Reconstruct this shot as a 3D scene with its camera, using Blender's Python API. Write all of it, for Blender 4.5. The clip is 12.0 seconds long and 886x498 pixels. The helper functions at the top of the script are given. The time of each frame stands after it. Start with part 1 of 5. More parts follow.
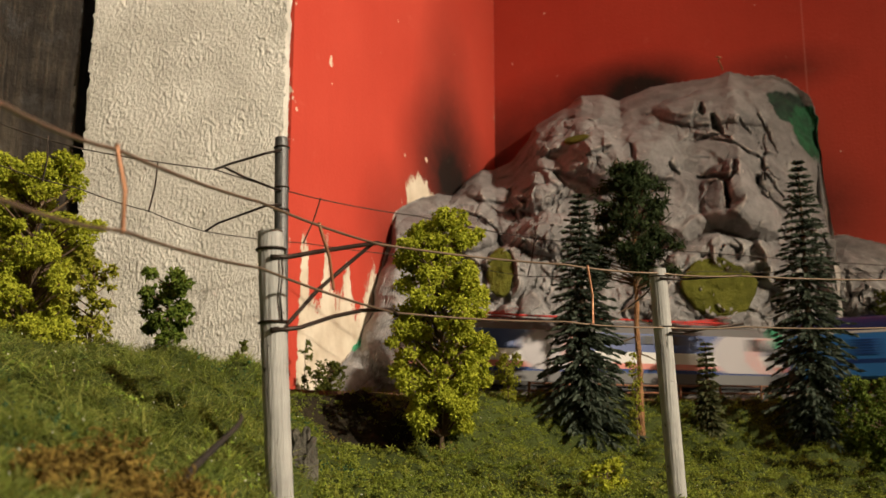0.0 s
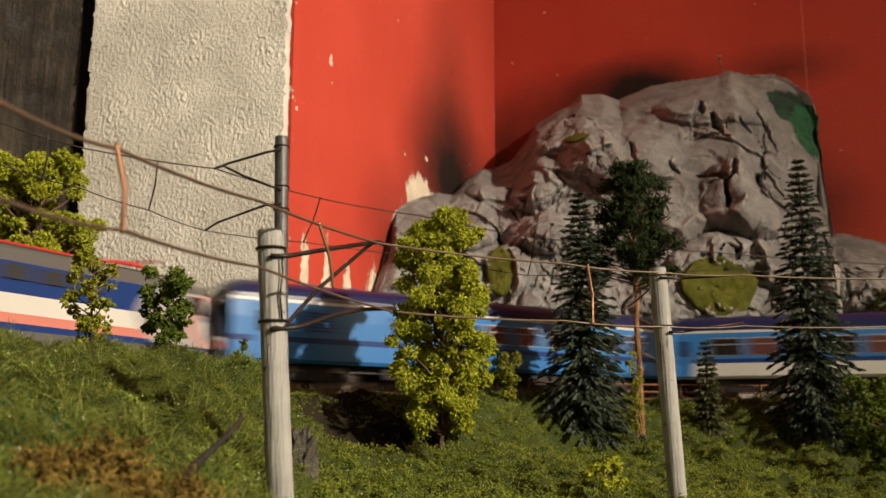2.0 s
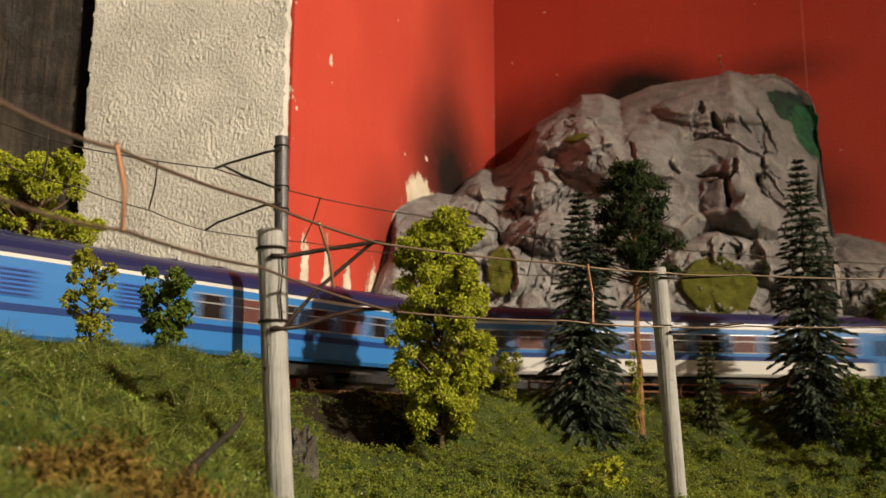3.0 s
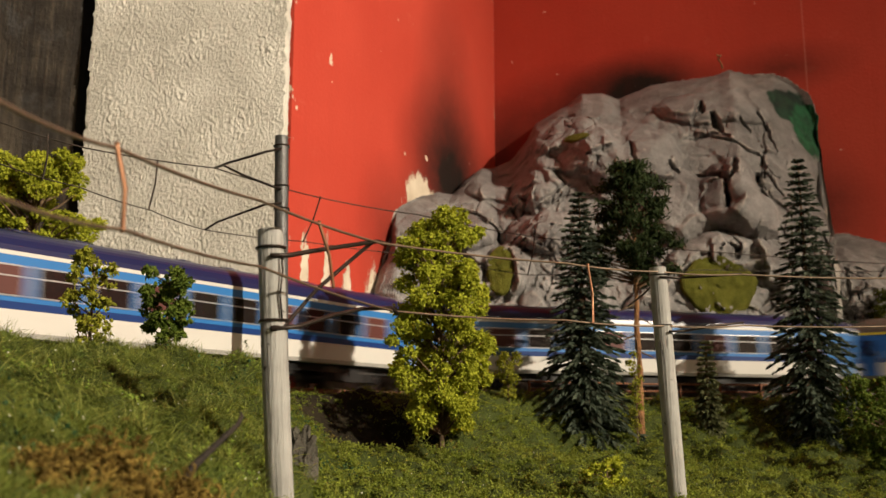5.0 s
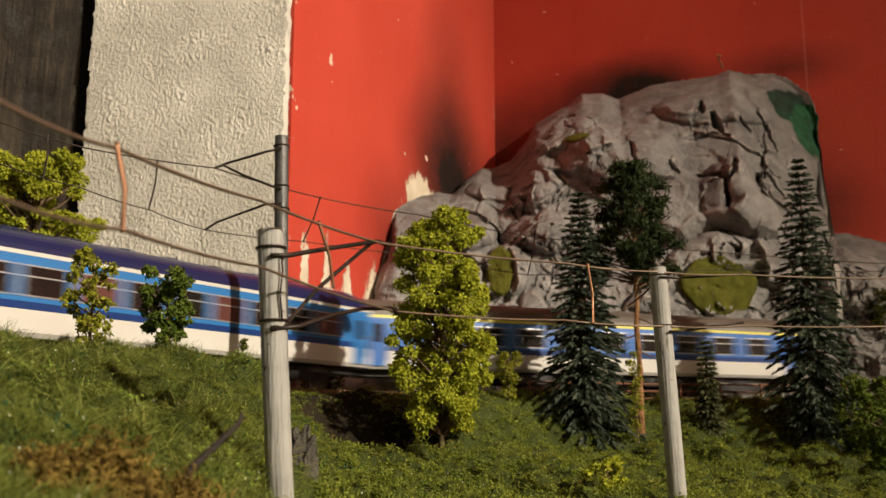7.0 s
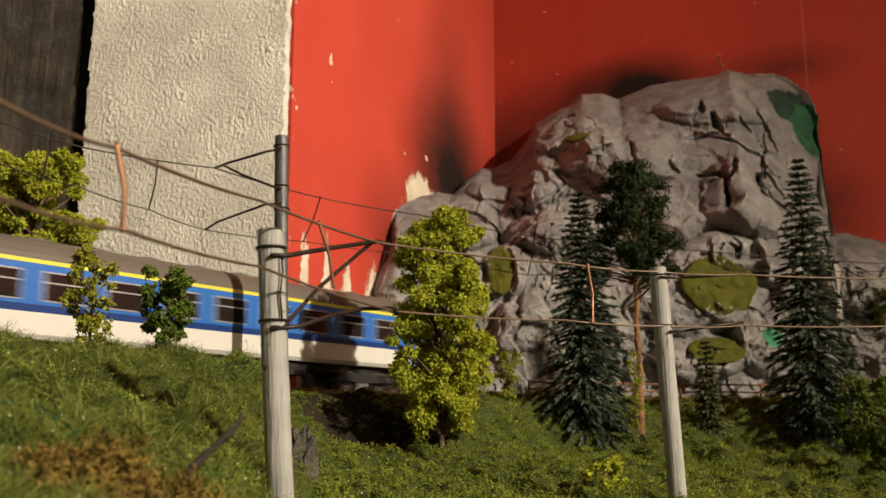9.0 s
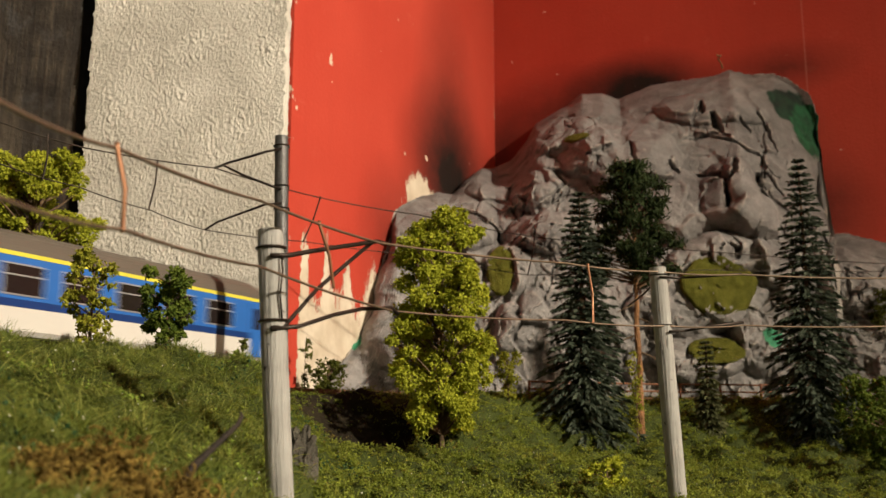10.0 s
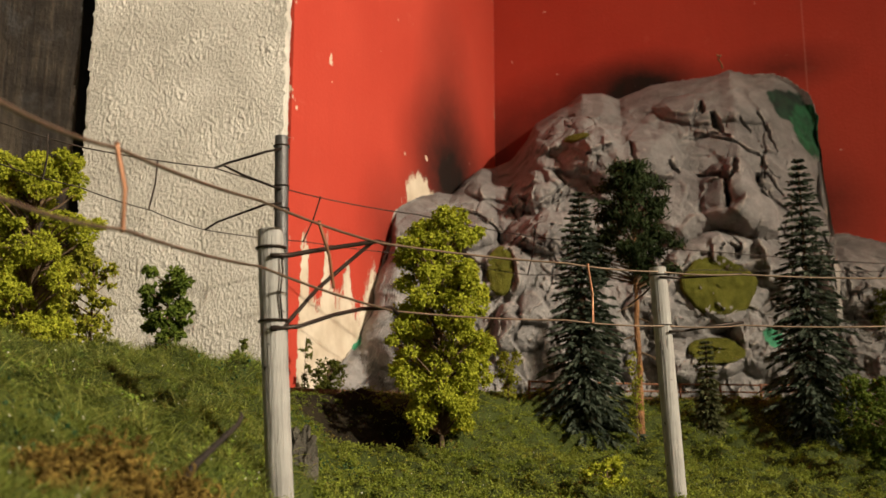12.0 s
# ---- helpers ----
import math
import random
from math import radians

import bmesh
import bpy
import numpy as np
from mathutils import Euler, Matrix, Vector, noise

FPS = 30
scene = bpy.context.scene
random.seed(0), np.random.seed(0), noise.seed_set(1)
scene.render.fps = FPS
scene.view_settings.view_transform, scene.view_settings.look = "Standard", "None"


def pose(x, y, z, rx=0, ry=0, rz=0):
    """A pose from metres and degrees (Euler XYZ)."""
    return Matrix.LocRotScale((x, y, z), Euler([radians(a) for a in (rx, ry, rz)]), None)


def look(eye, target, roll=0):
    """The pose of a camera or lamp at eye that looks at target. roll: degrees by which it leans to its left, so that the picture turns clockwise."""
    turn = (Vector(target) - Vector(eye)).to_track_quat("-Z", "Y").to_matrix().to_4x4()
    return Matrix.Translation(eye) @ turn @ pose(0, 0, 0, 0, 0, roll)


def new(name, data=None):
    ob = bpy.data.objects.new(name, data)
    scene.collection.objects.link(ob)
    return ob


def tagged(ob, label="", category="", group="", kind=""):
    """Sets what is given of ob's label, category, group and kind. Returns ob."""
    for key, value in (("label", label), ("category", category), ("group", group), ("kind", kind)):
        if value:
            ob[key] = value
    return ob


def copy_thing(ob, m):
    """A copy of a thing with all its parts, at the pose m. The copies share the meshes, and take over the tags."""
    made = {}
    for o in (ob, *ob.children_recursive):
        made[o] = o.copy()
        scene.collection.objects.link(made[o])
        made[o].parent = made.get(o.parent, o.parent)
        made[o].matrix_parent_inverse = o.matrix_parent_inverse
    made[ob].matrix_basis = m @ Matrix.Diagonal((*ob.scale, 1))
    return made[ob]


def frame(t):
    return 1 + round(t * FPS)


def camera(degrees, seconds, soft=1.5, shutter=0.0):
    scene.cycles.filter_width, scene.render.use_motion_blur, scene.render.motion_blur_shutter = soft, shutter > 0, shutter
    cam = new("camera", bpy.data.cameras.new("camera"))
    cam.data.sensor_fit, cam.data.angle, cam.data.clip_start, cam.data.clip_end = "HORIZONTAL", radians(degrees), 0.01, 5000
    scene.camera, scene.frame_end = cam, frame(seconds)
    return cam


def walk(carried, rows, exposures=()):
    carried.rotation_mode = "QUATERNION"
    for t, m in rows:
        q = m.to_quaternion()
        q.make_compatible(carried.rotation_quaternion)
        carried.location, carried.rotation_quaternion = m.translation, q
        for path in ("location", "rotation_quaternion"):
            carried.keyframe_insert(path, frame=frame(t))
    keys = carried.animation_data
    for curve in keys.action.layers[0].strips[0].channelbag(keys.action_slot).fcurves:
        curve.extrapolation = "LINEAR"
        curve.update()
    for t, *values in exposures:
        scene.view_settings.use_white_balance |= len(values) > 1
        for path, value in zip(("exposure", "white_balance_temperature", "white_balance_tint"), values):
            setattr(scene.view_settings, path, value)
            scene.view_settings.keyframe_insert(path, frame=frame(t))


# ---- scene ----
# A model railway in the corner of a room: a passenger train climbs round a bend under its overhead wires.

# ---------------------------------------------------------------- camera
cam = camera(49.52, 12.0, soft=1.5, shutter=1.6)
EYE = (0.0, 0.0, 1.0)
cam.data.dof.use_dof, cam.data.dof.focus_distance, cam.data.dof.aperture_fstop = True, 0.30, 40.0


def tilted(degrees):
    return pose(*EYE, 90 + degrees)


walk(cam, [(0.0, tilted(10.70)), (0.8, tilted(10.69)), (1.6, tilted(10.655)), (3.0, tilted(10.64)),
           (5.0, tilted(10.61)), (8.0, tilted(10.61)), (12.0, tilted(10.61))])

# ---------------------------------------------------------------- light
world = bpy.data.worlds.new("room_air")
scene.world = world
world.use_nodes = True
world.node_tree.nodes["Background"].inputs["Color"].default_value = (1.0, 0.86, 0.68, 1)
world.node_tree.nodes["Background"].inputs["Strength"].default_value = 0.02

bulb = bpy.data.lights.new("room_lamp", "SPOT")
bulb.energy, bulb.color, bulb.shadow_soft_size = 650.0, (1.0, 0.87, 0.69), 0.045
bulb.spot_size, bulb.spot_blend = radians(23), 1.0
lamp = new("room_lamp", bulb)
lamp.matrix_world = look((2.47, -1.54, 2.52), (-0.20, 0.36, 1.12))
# Added fill light at the lamp's place; it lifts the shaded parts.
fill_bulb = bpy.data.lights.new("room_lamp_spill", "POINT")
fill_bulb.energy, fill_bulb.color, fill_bulb.shadow_soft_size = 100.0, (1.0, 0.86, 0.66), 0.045
new("room_lamp_spill", fill_bulb).location = (2.47, -1.54, 2.52)
scene.view_settings.exposure = 0.0

# ---------------------------------------------------------------- the track's line
TRACK_X, TRACK_Y, TRACK_HEADING = 0.0116, 0.5220, 0.6343
BEND_NEAR, BEND_FAR = 0.5568, 0.3058
RAIL_Z = 1.0183


def on_track(s):
    """The place and the heading of the track's middle, s metres on from the reference point in the train's direction."""
    r = BEND_NEAR if s > 0 else BEND_FAR
    last = (math.pi / 2 - TRACK_HEADING) * BEND_NEAR
    first = -(TRACK_HEADING + math.pi / 2) * BEND_FAR
    inside = max(first, min(last, s))
    a = inside / r
    dx, dy = -math.cos(TRACK_HEADING), -math.sin(TRACK_HEADING)
    nx, ny = math.sin(TRACK_HEADING), -math.cos(TRACK_HEADING)
    x = TRACK_X + r * math.sin(a) * dx + r * (1 - math.cos(a)) * nx
    y = TRACK_Y + r * math.sin(a) * dy + r * (1 - math.cos(a)) * ny
    h = TRACK_HEADING + a
    x -= (s - inside) * math.cos(h)
    y -= (s - inside) * math.sin(h)
    return x, y, h


LINE_S = np.linspace(-1.45, 1.75, 700)
LINE = np.array([on_track(s) for s in LINE_S])


def beside(s, offset, z):
    """A point offset metres to the inner side of the track."""
    x, y, h = on_track(s)
    return (x + offset * math.sin(h), y - offset * math.cos(h), z)


def track_distance(x, y):
    """How far points lie on the inner side of the track's line, and how far along it."""
    x, y = np.atleast_1d(x), np.atleast_1d(y)
    dist, along = np.empty(len(x)), np.empty(len(x))
    for k in range(0, len(x), 4000):
        ex = x[k:k + 4000, None] - LINE[None, :, 0]
        ey = y[k:k + 4000, None] - LINE[None, :, 1]
        i = (ex ** 2 + ey ** 2).argmin(1)
        rows = np.arange(len(i))
        h = LINE[i, 2]
        dist[k:k + 4000] = ex[rows, i] * np.sin(h) - ey[rows, i] * np.cos(h)
        along[k:k + 4000] = LINE_S[i]
    return dist, along


def smooth_step(a, b, v):
    u = np.clip((v - a) / (b - a), 0, 1)
    return u * u * (3 - 2 * u)


def ground_height(x, y):
    d, s = track_distance(x, y)
    right = np.interp(d, [-0.3, 0.030, 0.040, 0.055, 0.085, 0.14, 0.25, 0.45], [0.013, 0.013, 0.016, 0.010, -0.0085, -0.0190, -0.033, -0.045])
    left = np.interp(d, [-0.3, 0.026, 0.045, 0.068, 0.085, 0.156, 0.20, 0.45], [0.013, 0.013, 0.0195, 0.0216, 0.0190, -0.0110, -0.028, -0.034])
    x, y = np.atleast_1d(x), np.atleast_1d(y)
    edge = x + 0.0690 - (0.40 - y) * 0.19
    edge = edge + np.array([0.006 * noise.noise(Vector((b * 60, 2, 0))) for b in y])
    k = 1 - smooth_step(-0.010, 0.008, edge)
    narrow = np.interp(d, [-0.3, 0.020, 0.034, 0.25, 0.45], [0.013, 0.013, -0.020, -0.034, -0.045])
    far = smooth_step(0.20, 0.27, x) * (1 - smooth_step(0.54, 0.60, y))
    z = (right * (1 - far) + narrow * far) * (1 - k) + left * k
    lumps = np.array([noise.noise(Vector((a * 28, b * 28, 0.3))) * 0.0052 + noise.noise(Vector((a * 105, b * 105, 4.0))) * 0.0062 + abs(noise.noise(Vector((a * 190, b * 190, 9.0)))) * 0.0034 for a, b in zip(x, y)])
    hole = np.clip(1.15 - ((x + 0.033) / 0.034) ** 2 - ((y - 0.398) / 0.026) ** 2, 0, 1)
    z = z - 0.014 * smooth_step(0.0, 0.7, hole) * smooth_step(0.034, 0.046, d)
    return 1.0 + z + lumps * smooth_step(0.028, 0.05, d)


def ground_at(x, y):
    return float(ground_height(np.array([x]), np.array([y]))[0])


# ---------------------------------------------------------------- materials
def nodes_of(name):
    m = bpy.data.materials.new(name)
    m.use_nodes = True
    return m, m.node_tree.nodes, m.node_tree.links, m.node_tree.nodes["Principled BSDF"]


def ramp(nodes, links, source, stops):
    r = nodes.new("ShaderNodeValToRGB")
    while len(r.color_ramp.elements) < len(stops):
        r.color_ramp.elements.new(0.5)
    for e, (at, colour) in zip(r.color_ramp.elements, stops):
        e.position, e.color = at, (*colour, 1)
    links.new(source, r.inputs[0])
    return r.outputs[0]


def noise_node(nodes, links, vector, scale, detail=4.0, rough=0.55):
    n = nodes.new("ShaderNodeTexNoise")
    n.inputs["Scale"].default_value, n.inputs["Detail"].default_value, n.inputs["Roughness"].default_value = scale, detail, rough
    links.new(vector, n.inputs["Vector"])
    return n.outputs["Fac"]


def blend(nodes, links, fac, a, b, mode="MIX"):
    n = nodes.new("ShaderNodeMix")
    n.data_type, n.blend_type = "RGBA", mode
    for k, v in ((0, fac), (6, a), (7, b)):
        if isinstance(v, (float, int)):
            n.inputs[k].default_value = v
        elif isinstance(v, tuple):
            n.inputs[k].default_value = (*v, 1)
        else:
            links.new(v, n.inputs[k])
    return n.outputs[2]


def calc(nodes, links, op, a, b=0.0, clamp=False):
    n = nodes.new("ShaderNodeMath")
    n.operation, n.use_clamp = op, clamp
    for k, v in ((0, a), (1, b)):
        if isinstance(v, (float, int)):
            n.inputs[k].default_value = v
        else:
            links.new(v, n.inputs[k])
    return n.outputs[0]


def coords(nodes):
    return nodes.new("ShaderNodeTexCoord").outputs["Object"]


def relief(nodes, links, bsdf, height, distance, strength=1.0):
    b = nodes.new("ShaderNodeBump")
    b.inputs["Distance"].default_value, b.inputs["Strength"].default_value = distance, strength
    links.new(height, b.inputs["Height"])
    links.new(b.outputs["Normal"], bsdf.inputs["Normal"])


def surface(name, dark, light, coarse=60, fine=600, rough=0.6, metallic=0.0, bump=0.0003, islands=False, spec=0.5):
    """A material with stains at a coarse scale and grain at a fine one."""
    m, nodes, links, bsdf = nodes_of(name)
    c = coords(nodes)
    big, small = noise_node(nodes, links, c, coarse, 3), noise_node(nodes, links, c, fine, 5, 0.65)
    mixed = calc(nodes, links, "ADD", calc(nodes, links, "MULTIPLY", big, 0.6), calc(nodes, links, "MULTIPLY", small, 0.4))
    if islands:
        g = nodes.new("ShaderNodeNewGeometry")
        mixed = calc(nodes, links, "ADD", calc(nodes, links, "MULTIPLY", mixed, 0.6), calc(nodes, links, "MULTIPLY", g.outputs["Random Per Island"], 0.4))
    links.new(ramp(nodes, links, mixed, [(0.3, dark), (0.7, light)]), bsdf.inputs["Base Color"])
    bsdf.inputs["Roughness"].default_value, bsdf.inputs["Metallic"].default_value = rough, metallic
    bsdf.inputs["Specular IOR Level"].default_value = spec
    if bump:
        relief(nodes, links, bsdf, small, bump)
    return m


def let_light_through(m, share):
    """Thin foam and fibre pass part of the light on to their far side."""
    nodes, links = m.node_tree.nodes, m.node_tree.links
    bsdf, out = nodes["Principled BSDF"], nodes["Material Output"]
    glow, mix = nodes.new("ShaderNodeBsdfTranslucent"), nodes.new("ShaderNodeMixShader")
    links.new(bsdf.inputs["Base Color"].links[0].from_socket, glow.inputs["Color"])
    mix.inputs[0].default_value = share
    links.new(bsdf.outputs[0], mix.inputs[1])
    links.new(glow.outputs[0], mix.inputs[2])
    links.new(mix.outputs[0], out.inputs["Surface"])
    return m


def leafy(name, dark, light):
    return let_light_through(surface(name, dark, light, 90, 900, 0.8, 0.0, 0.0, True, 0.12), 0.32)


def spot_mask(nodes, links, xyz, cx, cz, rx, rz, soft):
    """One inside an ellipse on a wall, fading out over soft."""
    ax = calc(nodes, links, "DIVIDE", calc(nodes, links, "SUBTRACT", xyz.outputs["X"], cx), rx)
    az = calc(nodes, links, "DIVIDE", calc(nodes, links, "SUBTRACT", xyz.outputs["Z"], cz), rz)
    d = calc(nodes, links, "SQRT", calc(nodes, links, "ADD", calc(nodes, links, "MULTIPLY", ax, ax), calc(nodes, links, "MULTIPLY", az, az)))
    return calc(nodes, links, "DIVIDE", calc(nodes, links, "SUBTRACT", 1.0, d), soft, True)


def red_paint(name, spots, peel):
    """Old red wall paint with soft-edged black patches; peel: pale plaster shows where strips of the paint have come
    away near the foot.
    """
    m, nodes, links, bsdf = nodes_of(name)
    c = coords(nodes)
    xyz = nodes.new("ShaderNodeSeparateXYZ")
    links.new(c, xyz.inputs[0])
    big, small = noise_node(nodes, links, c, 9, 4), noise_node(nodes, links, c, 420, 4)
    colour = ramp(nodes, links, big, [(0.3, (0.445, 0.047, 0.027)), (0.7, (0.525, 0.066, 0.039))])
    scuffs = noise_node(nodes, links, c, 46, 6, 0.75)
    colour = blend(nodes, links, calc(nodes, links, "MULTIPLY", calc(nodes, links, "SUBTRACT", scuffs, 0.60), 3.0, True), colour, (0.60, 0.14, 0.09))
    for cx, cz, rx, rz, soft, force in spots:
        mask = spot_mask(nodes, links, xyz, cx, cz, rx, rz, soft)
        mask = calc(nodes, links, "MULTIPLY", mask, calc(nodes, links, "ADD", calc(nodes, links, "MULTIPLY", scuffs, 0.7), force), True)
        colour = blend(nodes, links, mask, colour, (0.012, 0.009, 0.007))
    if not peel:
        seam = spot_mask(nodes, links, xyz, 0.2650, 1.3167, 0.0011, 0.30, 0.8)
        colour = blend(nodes, links, calc(nodes, links, "MULTIPLY", seam, 0.2), colour, (0.75, 0.42, 0.32))
    flecks = noise_node(nodes, links, c, 75, 3, 0.5)
    colour = blend(nodes, links, calc(nodes, links, "MULTIPLY", calc(nodes, links, "SUBTRACT", flecks, 0.705), 60.0, True), colour, (0.72, 0.55, 0.42))
    brush = nodes.new("ShaderNodeMapping")
    brush.inputs["Scale"].default_value = (95, 95, 11)
    links.new(c, brush.inputs["Vector"])
    strokes = noise_node(nodes, links, brush.outputs[0], 1.0, 5, 0.7)
    colour = blend(nodes, links, calc(nodes, links, "MULTIPLY", calc(nodes, links, "SUBTRACT", strokes, 0.45), 1.6, True), colour, blend(nodes, links, 0.16, colour, (0.22, 0.015, 0.01)))
    height = calc(nodes, links, "ADD", small, calc(nodes, links, "ADD", strokes, scuffs))
    if peel:
        # How high the bare plaster reaches along the wall, in pointed strips.
        reach = [(0.000, 0.0), (0.0125, 0.0), (0.0150, 0.70), (0.0215, 0.72), (0.0250, 0.45), (0.0315, 0.43), (0.0350, 0.40), (0.0385, 0.46), (0.0425, 0.76), (0.0460, 0.74), (0.0480, 0.55), (0.0560, 0.46),
                 (0.0640, 0.50), (0.0680, 0.66), (0.0730, 0.64), (0.0770, 0.46), (0.0860, 0.42), (0.0930, 0.52), (0.1050, 0.70), (0.1130, 0.60), (0.1300, 0.20)]
        wave = calc(nodes, links, "MULTIPLY", calc(nodes, links, "SUBTRACT", noise_node(nodes, links, c, 190, 6, 0.75), 0.5), 0.014)
        along = calc(nodes, links, "DIVIDE", calc(nodes, links, "ADD", xyz.outputs["X"], wave), 0.14, True)
        tops = ramp(nodes, links, along, [(at / 0.14, (h,) * 3) for at, h in reach])
        stretch = nodes.new("ShaderNodeMapping")
        stretch.inputs["Scale"].default_value = (420, 420, 110)
        links.new(c, stretch.inputs["Vector"])
        strips = noise_node(nodes, links, stretch.outputs[0], 1.0, 6, 0.75)
        height_at = calc(nodes, links, "DIVIDE", calc(nodes, links, "SUBTRACT", xyz.outputs["Z"], 1.02), 0.12)
        bare = calc(nodes, links, "ADD", calc(nodes, links, "SUBTRACT", tops, height_at), calc(nodes, links, "MULTIPLY", calc(nodes, links, "SUBTRACT", strips, 0.5), 0.55))
        bare = calc(nodes, links, "MULTIPLY", bare, calc(nodes, links, "MULTIPLY", calc(nodes, links, "SUBTRACT", xyz.outputs["X"], 0.0125), 400.0, True))
        streaks = nodes.new("ShaderNodeMapping")
        streaks.inputs["Scale"].default_value = (230, 230, 34)
        links.new(c, streaks.inputs["Vector"])
        scar = spot_mask(nodes, links, xyz, 0.1820, 1.1600, 0.050, 0.040, 0.9)
        bare = calc(nodes, links, "MAXIMUM", bare, calc(nodes, links, "SUBTRACT", calc(nodes, links, "ADD", scar, noise_node(nodes, links, streaks.outputs[0], 1.0, 6, 0.7)), 1.02))
        corner = calc(nodes, links, "MULTIPLY", calc(nodes, links, "SUBTRACT", xyz.outputs["X"], 0.3505), 600.0, True)
        bare = calc(nodes, links, "MAXIMUM", bare, calc(nodes, links, "MULTIPLY", corner, calc(nodes, links, "SUBTRACT", strips, 0.56)))
        edge = calc(nodes, links, "MULTIPLY", calc(nodes, links, "SUBTRACT", 0.0035, xyz.outputs["X"]), 600.0, True)
        bare = calc(nodes, links, "MAXIMUM", bare, calc(nodes, links, "MULTIPLY", edge, calc(nodes, links, "SUBTRACT", noise_node(nodes, links, c, 90, 4, 0.7), 0.58)))
        bare = calc(nodes, links, "MULTIPLY", bare, 40.0, True)
        stain = noise_node(nodes, links, c, 60, 4)
        colour = blend(nodes, links, bare, colour, ramp(nodes, links, stain, [(0.3, (0.50, 0.41, 0.30)), (0.7, (0.74, 0.66, 0.53))]))
        height = calc(nodes, links, "SUBTRACT", small, calc(nodes, links, "MULTIPLY", bare, 2.0))
    links.new(colour, bsdf.inputs["Base Color"])
    bsdf.inputs["Roughness"].default_value = 0.62
    bsdf.inputs["Specular IOR Level"].default_value = 0.25
    relief(nodes, links, bsdf, height, 0.0004, 0.6)
    return m


def rock_paint():
    m, nodes, links, bsdf = nodes_of("rock_paint")
    c = coords(nodes)
    big, mid, small = noise_node(nodes, links, c, 16, 4), noise_node(nodes, links, c, 70, 6, 0.7), noise_node(nodes, links, c, 420, 5, 0.7)
    grey = calc(nodes, links, "ADD", calc(nodes, links, "MULTIPLY", mid, 0.55), calc(nodes, links, "MULTIPLY", big, 0.45))
    colour = ramp(nodes, links, grey, [(0.34, (0.123, 0.113, 0.109)), (0.5, (0.207, 0.194, 0.188)), (0.66, (0.314, 0.296, 0.285))])
    colour = blend(nodes, links, calc(nodes, links, "MULTIPLY", calc(nodes, links, "SUBTRACT", big, 0.635), 5.0, True), colour, (0.148, 0.104, 0.098))
    wash = noise_node(nodes, links, c, 21, 6, 0.7)
    colour = blend(nodes, links, calc(nodes, links, "MULTIPLY", calc(nodes, links, "SUBTRACT", wash, 0.54), 7.0, True), colour, blend(nodes, links, 0.5, colour, (0.055, 0.050, 0.050)))
    xyz = nodes.new("ShaderNodeSeparateXYZ")
    links.new(c, xyz.inputs[0])
    # Paler tone towards the foot of the mound, with an uneven upper edge.
    pale_foot = calc(nodes, links, "ADD", calc(nodes, links, "DIVIDE", calc(nodes, links, "SUBTRACT", 1.128, xyz.outputs["Z"]), 0.03), calc(nodes, links, "MULTIPLY", calc(nodes, links, "SUBTRACT", mid, 0.5), 5.0), True)
    colour = blend(nodes, links, pale_foot, colour, ramp(nodes, links, mid, [(0.32, (0.155, 0.146, 0.141)), (0.5, (0.245, 0.234, 0.226)), (0.7, (0.38, 0.365, 0.35))]))
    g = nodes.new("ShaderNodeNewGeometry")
    # Creases darkened by pointiness: their shade is put into the colour.
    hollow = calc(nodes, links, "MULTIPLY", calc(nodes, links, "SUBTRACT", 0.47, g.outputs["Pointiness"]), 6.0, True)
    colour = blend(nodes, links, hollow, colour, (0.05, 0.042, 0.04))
    worn = calc(nodes, links, "MULTIPLY", calc(nodes, links, "SUBTRACT", g.outputs["Pointiness"], 0.519), 12.0, True)
    colour = blend(nodes, links, worn, colour, (0.47, 0.42, 0.37))
    pale = noise_node(nodes, links, c, 120, 5, 0.8)
    colour = blend(nodes, links, calc(nodes, links, "MULTIPLY", calc(nodes, links, "SUBTRACT", pale, 0.63), 11.0, True), colour, (0.42, 0.38, 0.34))
    # Dabs of green paint left on the rock.
    for cx, cz, rx, rz, dark, light in ((0.2720, 1.2520, 0.030, 0.024, (0.005, 0.014, 0.010), (0.012, 0.045, 0.024)),
                                        (0.2880, 1.2310, 0.024, 0.036, (0.008, 0.040, 0.018), (0.014, 0.105, 0.042)),
                                        (0.2200, 1.0604, 0.011, 0.010, (0.03, 0.15, 0.07), (0.06, 0.30, 0.16)),
                                        (-0.0538, 1.0521, 0.0065, 0.009, (0.03, 0.22, 0.11), (0.08, 0.40, 0.22))):
        mask = spot_mask(nodes, links, xyz, cx, cz, rx, rz, 1.0)
        mask = calc(nodes, links, "MULTIPLY", calc(nodes, links, "SUBTRACT", calc(nodes, links, "ADD", mask, calc(nodes, links, "MULTIPLY", mid, 0.8)), 0.70), 12.0, True)
        mask = calc(nodes, links, "MULTIPLY", mask, calc(nodes, links, "MULTIPLY", spot_mask(nodes, links, xyz, cx, cz, rx, rz, 0.2), 1.0))
        colour = blend(nodes, links, mask, colour, ramp(nodes, links, mid, [(0.4, dark), (0.6, light)]))
    links.new(colour, bsdf.inputs["Base Color"])
    bsdf.inputs["Roughness"].default_value = 0.7
    bsdf.inputs["Specular IOR Level"].default_value = 0.3
    relief(nodes, links, bsdf, calc(nodes, links, "ADD", mid, calc(nodes, links, "MULTIPLY", small, 0.6)), 0.0024, 0.9)
    return m


